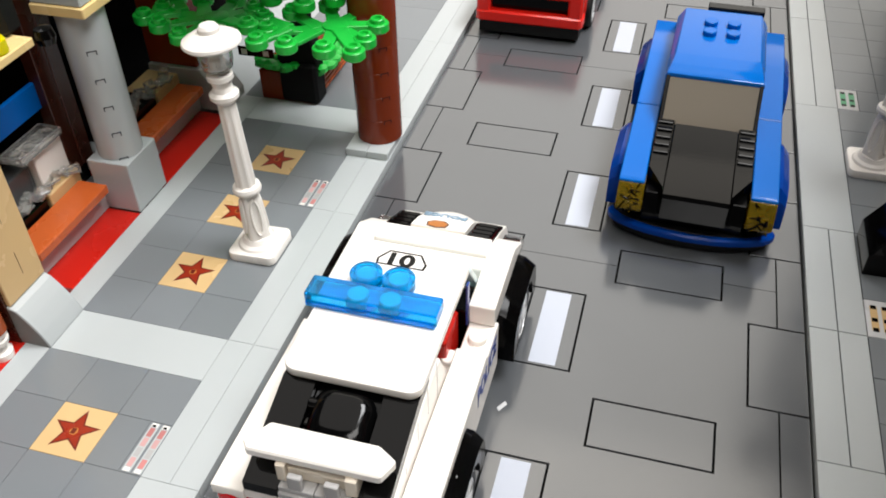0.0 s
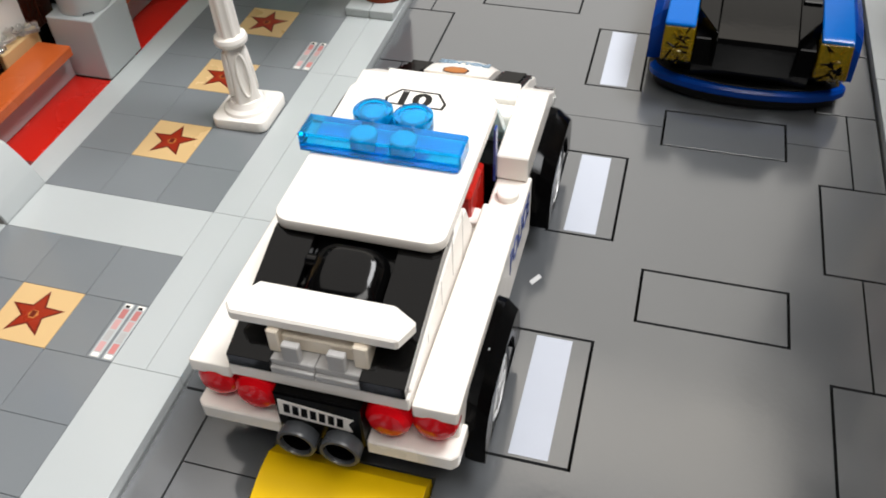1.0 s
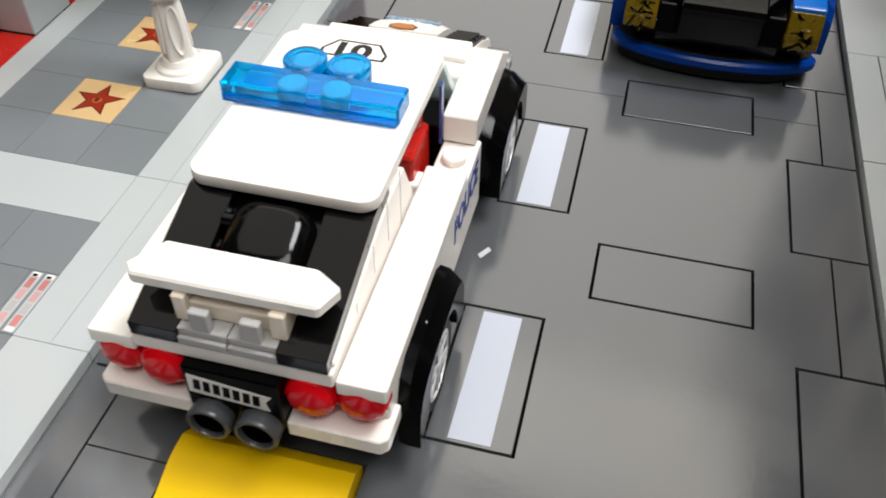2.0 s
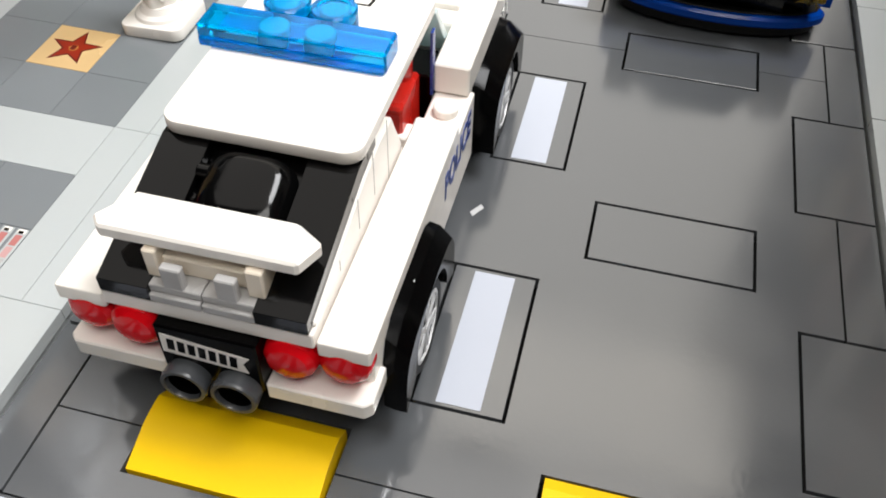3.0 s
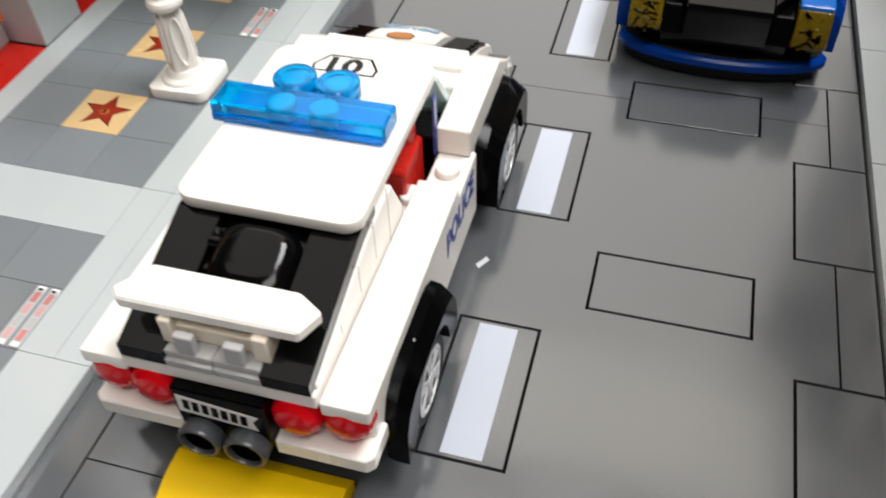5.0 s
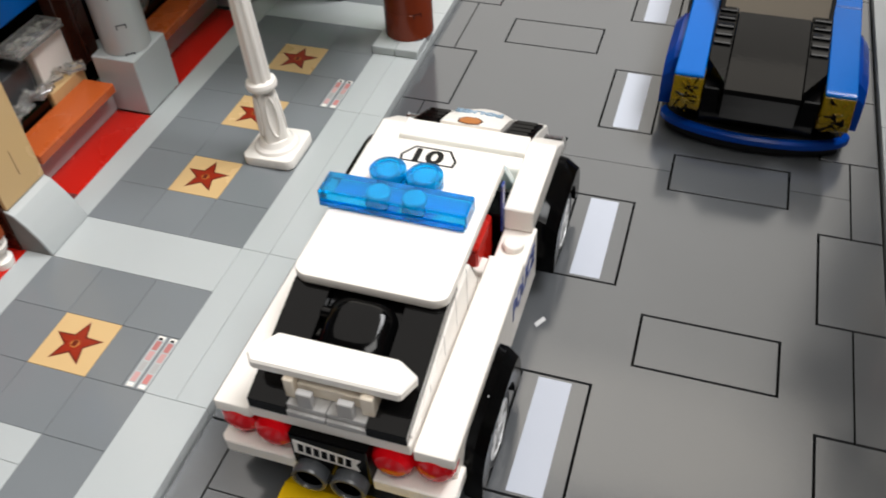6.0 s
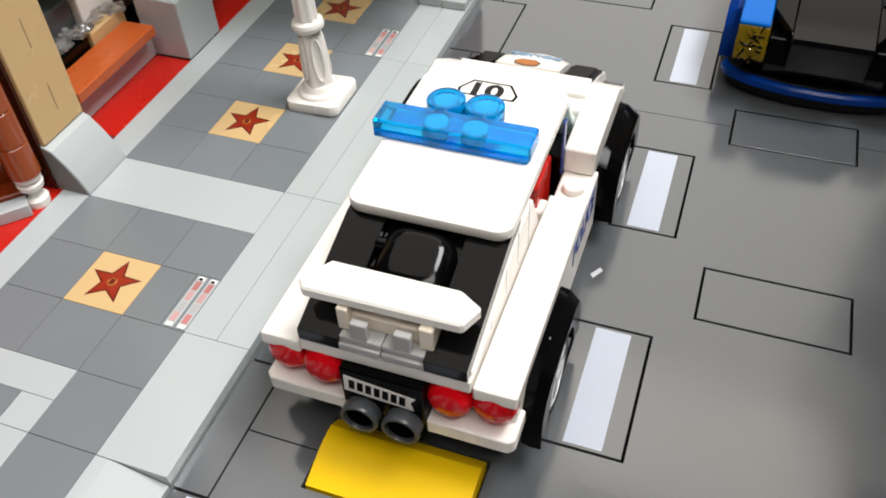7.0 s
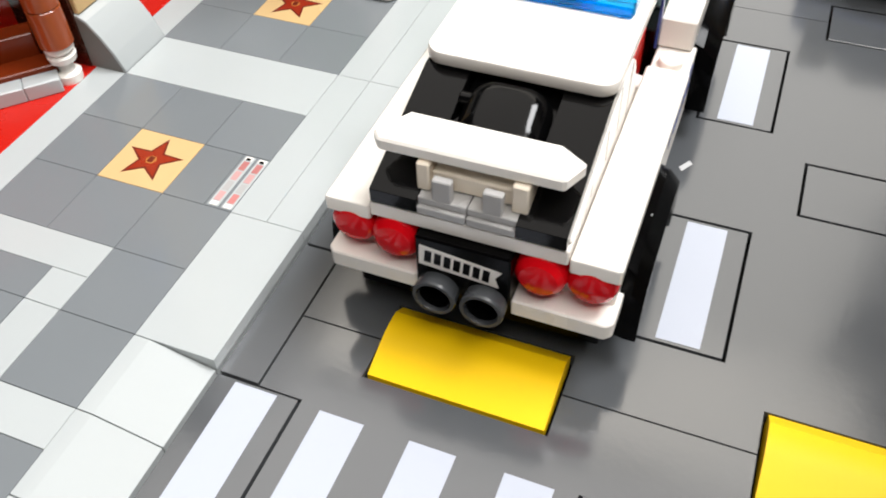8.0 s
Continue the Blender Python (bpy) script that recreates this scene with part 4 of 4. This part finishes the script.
def planter():
    p = thing("planter_bench", (-17.6, 19.5, PV), "brown planter with green plants beside the pavement", "planter")
    part("planter_box", B(-19, -16.3, 17, 22, PV, 2.0), BROWN, p)
    for k in range(6):
        z = PV + 0.12 + k * 0.25
        part("rib", B(-16.3, -16.1, 17.05, 21.95, z, z + 0.14, bev=0.02), ORANGE, p)
    strip = part("strip", B(-19.9, -18.0, 16.9, 17.0, 2.72, 3.2, bev=0.03), BLACK, p, "black strip with white squares")
    for x in (-19.7, -18.55):
        part("strip_mark", B(x, x + 0.3, 16.88, 16.9, 2.82, 3.1, bev=0), WHITE, strip)
    rng = random.Random(4)
    for k in range(8):
        leaf = bmesh.new()
        cx, cy = (-18.7 + 0.45 * k, 17.3) if k < 4 else (-16.0, 17.2 + 0.75 * (k - 3))
        for j in range(5):
            a = j * 1.256 + rng.random()
            turned(leaf, [(0.02, 2.0), (0.34, 2.1), (0.34, 2.3), (0.02, 2.4)], cx + 0.38 * math.cos(a), cy + 0.38 * math.sin(a), rng.random() * 0.3 - (0.25 if k > 3 else 0.0), seg=10)
        part("plant", leaf, GREEN, p)
    return p


planter()


def toy_figure():
    bm = bmesh.new()
    x, y = -16.4, 17.2
    box(bm, x - 1.5, x + 0.5, y - 0.3, y + 0.9, 0.4, 2.6, bev=0.15)
    prism(bm, [(x - 1.6, 2.5), (x + 0.6, 2.5), (x + 0.3, 4.3), (x - 1.2, 4.3)], "y", y - 0.1, y + 0.8, bev=0.1)
    turned(bm, [(0.3, 4.1), (0.5, 4.25), (0.52, 4.9), (0.4, 5.1), (0.1, 5.15)], x - 0.2, y + 0.35)
    return solid("toy_figure", bm, GAP, (x, y, PV), "black plain toy figure standing by the planter", "toy figure")


toy_figure()

# ---- cinema building ----


def building():
    h = thing("toy_building", (-24, 5, 0), "tan and grey brick toy building with red entrance floor", "toy building")
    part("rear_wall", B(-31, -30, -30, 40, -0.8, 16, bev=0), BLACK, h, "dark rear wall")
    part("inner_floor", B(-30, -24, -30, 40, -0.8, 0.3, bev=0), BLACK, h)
    part("upper_floor", B(-30, -22.6, 1.0, 40, 10.2, 16, bev=0), MIDGREY, h)
    # Unseen storey with windows, added so the west road strip mirrors it dark.
    part("upper_wall", B(-30, -22.8, 1.0, 40, 16, 28, bev=0), SAND, h, "unseen dark upper storey wall added for road reflections")
    for k in range(6):
        y = 2.0 + 6.2 * k
        w = part("upper_window", B(-22.8, -22.6, y, y + 4.0, 18, 25, bev=0.05), BLACK, h, "dark window of the added unseen storey")
        part("window_frame", B(-22.8, -22.4, y - 0.3, y + 4.3, 25, 25.6, bev=0.04), TAN, w)
        part("window_sill", B(-22.8, -22.3, y - 0.3, y + 4.3, 17.5, 18, bev=0.04), LIGHT, w)
    for y0, y1 in ((1.0, 6.85), (9.05, 15.2)):
        part("plinth", B(-24, -21.5, y0, y1, PV, 1.55), LIGHT, h)
        part("window_sill", B(-22.3, -20.95, y0 + 0.9, y1 - 0.35, 1.55, 1.95), ORANGE, h, "dark orange smooth window sill")
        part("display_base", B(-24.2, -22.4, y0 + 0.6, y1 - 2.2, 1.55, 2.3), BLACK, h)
        part("display_block", B(-24.0, -22.35, y1 - 2.1, y1 - 0.1, 1.55, 2.35), TAN, h)
        rng = random.Random(int(y0 * 10))
        for k in range(18):
            chip = bmesh.new()
            m = Matrix.Translation((-22.6 + rng.uniform(-0.35, 0.2), y0 + 1.2 + k * 0.25, 2.42 + rng.uniform(0.0, 0.3))) @ Matrix.Rotation(rng.uniform(0, 3.1), 4, "Z") @ Matrix.Rotation(rng.uniform(-0.7, 0.7), 4, "X")
            w, d, t = rng.uniform(0.22, 0.42), rng.uniform(0.16, 0.3), rng.uniform(0.05, 0.1)
            box(chip, -w, w, -d, d, -t, t, bev=0.03)
            turned(chip, disc_profile(0.12, t, t + 0.1, 0.02), 0, 0, seg=10)
            chip.transform(m)
            part("crystal", chip, CRYSTAL, h, "clear plastic tile lying in the window")
        if y0 > 5:
            continue
        part("display_panel", B(-23.6, -22.7, y1 - 1.85, y1 - 0.1, 1.6, 4.08), WHITE, h, "white display box behind the window")
        # Dark grey block carries the shade of the white box's south side.
        part("display_side", B(-23.9, -23.0, y1 - 4.2, y1 - 1.88, 1.6, 3.6), PIPE, h)
        tray = B(-23.5, -22.45, y1 - 2.7, y1 - 0.15, 4.1, 4.18, bev=0.02)
        for x0, x1, ya, yb in ((-23.5, -23.42, -2.7, -0.15), (-22.53, -22.45, -2.7, -0.15), (-23.41, -22.54, -2.7, -2.6), (-23.41, -22.54, -0.25, -0.15)):
            box(tray, x0, x1, y1 + ya, y1 + yb, 4.19, 4.42, bev=0.02)
        part("display_tray", tray, CRYSTAL, h, "clear plastic tray")
        part("poster", B(-23.3, -23.1, y1 - 3.8, y1 + 0.3, 5.1, 6.25), BLUE, h, "plain blue panel behind the window")
        for k in range(4):
            part("shelf_crystal", T([(0.02, 4.19), (0.32, 4.19), (0.32, 4.27), (0.2, 4.29), (0.2, 4.41), (0.02, 4.42)], -23.05 + 0.16 * (k % 2), y1 - 2.25 + k * 0.6, seg=10), CRYSTAL, h)
        for y in (y1 - 0.08, y1 + 0.7):
            part("window_post", B(-23.3, -22.72, y, y + 0.74, 1.95, 10.2, bev=0.03), DARKBROWN, h, "broad dark brown window post")
    # tan pilaster on a grey slope
    part("pilaster", B(-22.4, -20.0, -0.95, 1.0, 2.1, 16, bev=0.03), TAN, h, "smooth tan pilaster")
    foot = [(-22.4, PV), (-18.95, PV), (-18.95, 0.5), (-19.15, 1.0), (-19.45, 1.5), (-19.8, 1.95), (-20.1, 2.1), (-22.4, 2.1)]
    part("slope_foot", PR(foot, "y", -1.0, 1.0, bev=0.02), LIGHT, h, "light grey slope brick at the pilaster's foot")
    side = [(-22.3, PV), (-19.05, PV), (-19.05, 0.5), (-19.25, 0.98), (-19.53, 1.46), (-19.86, 1.9), (-20.14, 2.03), (-22.3, 2.03)]
    part("slope_side", PR(side, "y", -1.012, -0.9, bev=0), DIRTY, h, "rough hollow side of the slope brick")
    for z in (2.8, 5.0):
        part("joint_line", B(-20.002, -19.994, 0.08, 0.1, z, z + 0.95, bev=0), DARKBROWN, h)
    # round column on a square foot
    part("column_foot", B(-21.9, -20.0, 6.85, 9.05, PV, 2.8), LIGHT, h)
    column = part("column", T(disc_profile(0.92, 2.8, 9.2, 0.02), -20.95, 7.95, seg=36), LIGHT, h, "light grey round column")
    for k in range(5):
        part("notch", notch_mark(-20.95, 7.95, 2.76 + k * 1.2, 0.92, -50), PIPE, column)
    part("capital", B(-22.1, -19.85, 6.8, 9.1, 9.2, 9.6), PALETAN, h, "tan capital plate")
    for k in range(4):
        part("pier_brick", B(-22.1, -19.95, 6.9, 9.0, 9.6 + k * 1.2, 10.78 + k * 1.2, bev=0.05), LIGHT, h)
    part("canopy", B(-24.5, -20.55, 1.2, 4.85, 9.1, 9.42), PALETAN, h, "pale tan canopy slab")
    part("canopy_box", B(-24.5, -21.2, 4.4, 5.4, 9.43, 11.8, bev=0.2), RUBBER, h, "black block on the canopy")
    part("canopy_lamp", T([(0.3, 9.42), (0.34, 9.47), (0.34, 9.9), (0.2, 10.1), (0.02, 10.1)], -20.9, 3.55, seg=16), C_LEMON, h, "clear yellow lamp on the canopy")
    part("canopy_knob", T([(0.02, 8.95), (0.3, 9.05), (0.38, 9.3), (0.3, 9.6), (0.02, 9.7)], -20.35, 5.2, seg=18), BLACK, h, "round black knob at the canopy corner")
    part("end_wall", PR([(-24, PV), (-20.1, PV), (-20.1, 0.9), (-21.2, 2.6), (-24, 2.6)], "y", 15.2, 17.2), MIDGREY, h)
    part("end_panel", B(-24, -21.4, 15.4, 17.0, 2.6, 12), BROWN, h)
    # entrance column
    for i in range(5):
        part("column_brick", T(disc_profile(0.48, 1.6 + i * 1.2, 2.79 + i * 1.2, 0.03), -20.35, -1.75, seg=24), COLUMN, h, "reddish brown round brick")
    part("hanging_sign", B(-21.0, -19.9, -2.2, -1.3, 7.6, 10), BLUE, h)
    part("pilaster_side", B(-22.4, -20.15, -1.06, -0.95, PV, 16, bev=0), DARKBROWN, h)
    part("column_foot_ring", T([(0.36, PV), (0.38, 0.66), (0.24, 0.74), (0.22, 1.0), (0.38, 1.08), (0.42, 1.26), (0.34, 1.36), (0.42, 1.44), (0.42, 1.6)], -20.35, -1.75), WHITE, h, "white ringed column foot")
    # entrance, set at an angle
    d = Matrix.Translation((-20.1, -2.35, 0)) @ Matrix.Rotation(radians(-133), 4, "Z")
    for name, b, mat, label in (("entrance_kerb", (0, 1.0, -0.55, 0.0, PV, 0.86), LIGHT, "light grey entrance kerb"), ("entrance_kerb", (1.01, 7, -0.55, 0.0, PV, 0.86), LIGHT, "light grey entrance kerb"),
                                ("step_tile", (-0.2, 7, -1.3, -0.56, PV, 1.0), BROWN, ""), ("ticket_shelf", (0.3, 7, -2.0, -1.3, PV, 1.7), BROWN, ""),
                                ("door_glass", (0.2, 7, -2.3, -2.2, 1.0, 7), C_CLEAR, "clear entrance pane"), ("door_post", (0.0, 0.25, -2.4, -1.9, PV, 9), DARKBROWN, ""),
                                ("door_panel", (0.0, 7, -3.6, -3.2, PV, 9), RED, "red entrance back panel")):
        bm = B(*b, bev=0.03)
        bm.transform(d)
        part(name, bm, mat, h, label)
    return h


building()


def house_front(x, y0, y1, top, first):
    """A house of the opposite row: a brick front with bays and windows."""
    h = thing("opposite_building", (x + 1, (y0 + y1) / 2, 0), "toy brick house front with coloured bays and dark windows", "toy building", "opposite houses")
    part("wall", B(x, x + 4, y0, y1, -0.8, top, bev=0), SAND, h)
    mats = (TAN, DARKGREEN, MIDGREY, BROWN, WHITE, PINKBRICK)
    for k in range(int((y1 - y0) // 6)):
        y = y0 + 0.4 + 6 * k
        part("bay", B(x - 0.8, x, y, y + 2.6, PV, top - 0.5, bev=0.05), mats[(k + first) % len(mats)], h)
        for z in range(3, int(top) - 8, 9):
            w = part("window", B(x - 0.3, x - 0.01, y + 2.9, y + 5.5, z, z + 6, bev=0.05), BLACK, h)
            part("window_frame", B(x - 0.5, x - 0.25, y + 2.7, y + 5.7, z + 6, z + 6.5, bev=0.03), WHITE, w)
            part("window_sill", B(x - 0.7, x - 0.25, y + 2.7, y + 5.7, z - 0.5, z, bev=0.03), mats[(k + z) % len(mats)], w)
    return h


house_front(13.8, -21.6, 8.4, 33, 0)
house_front(15, 8.6, 44.6, 26, 3)
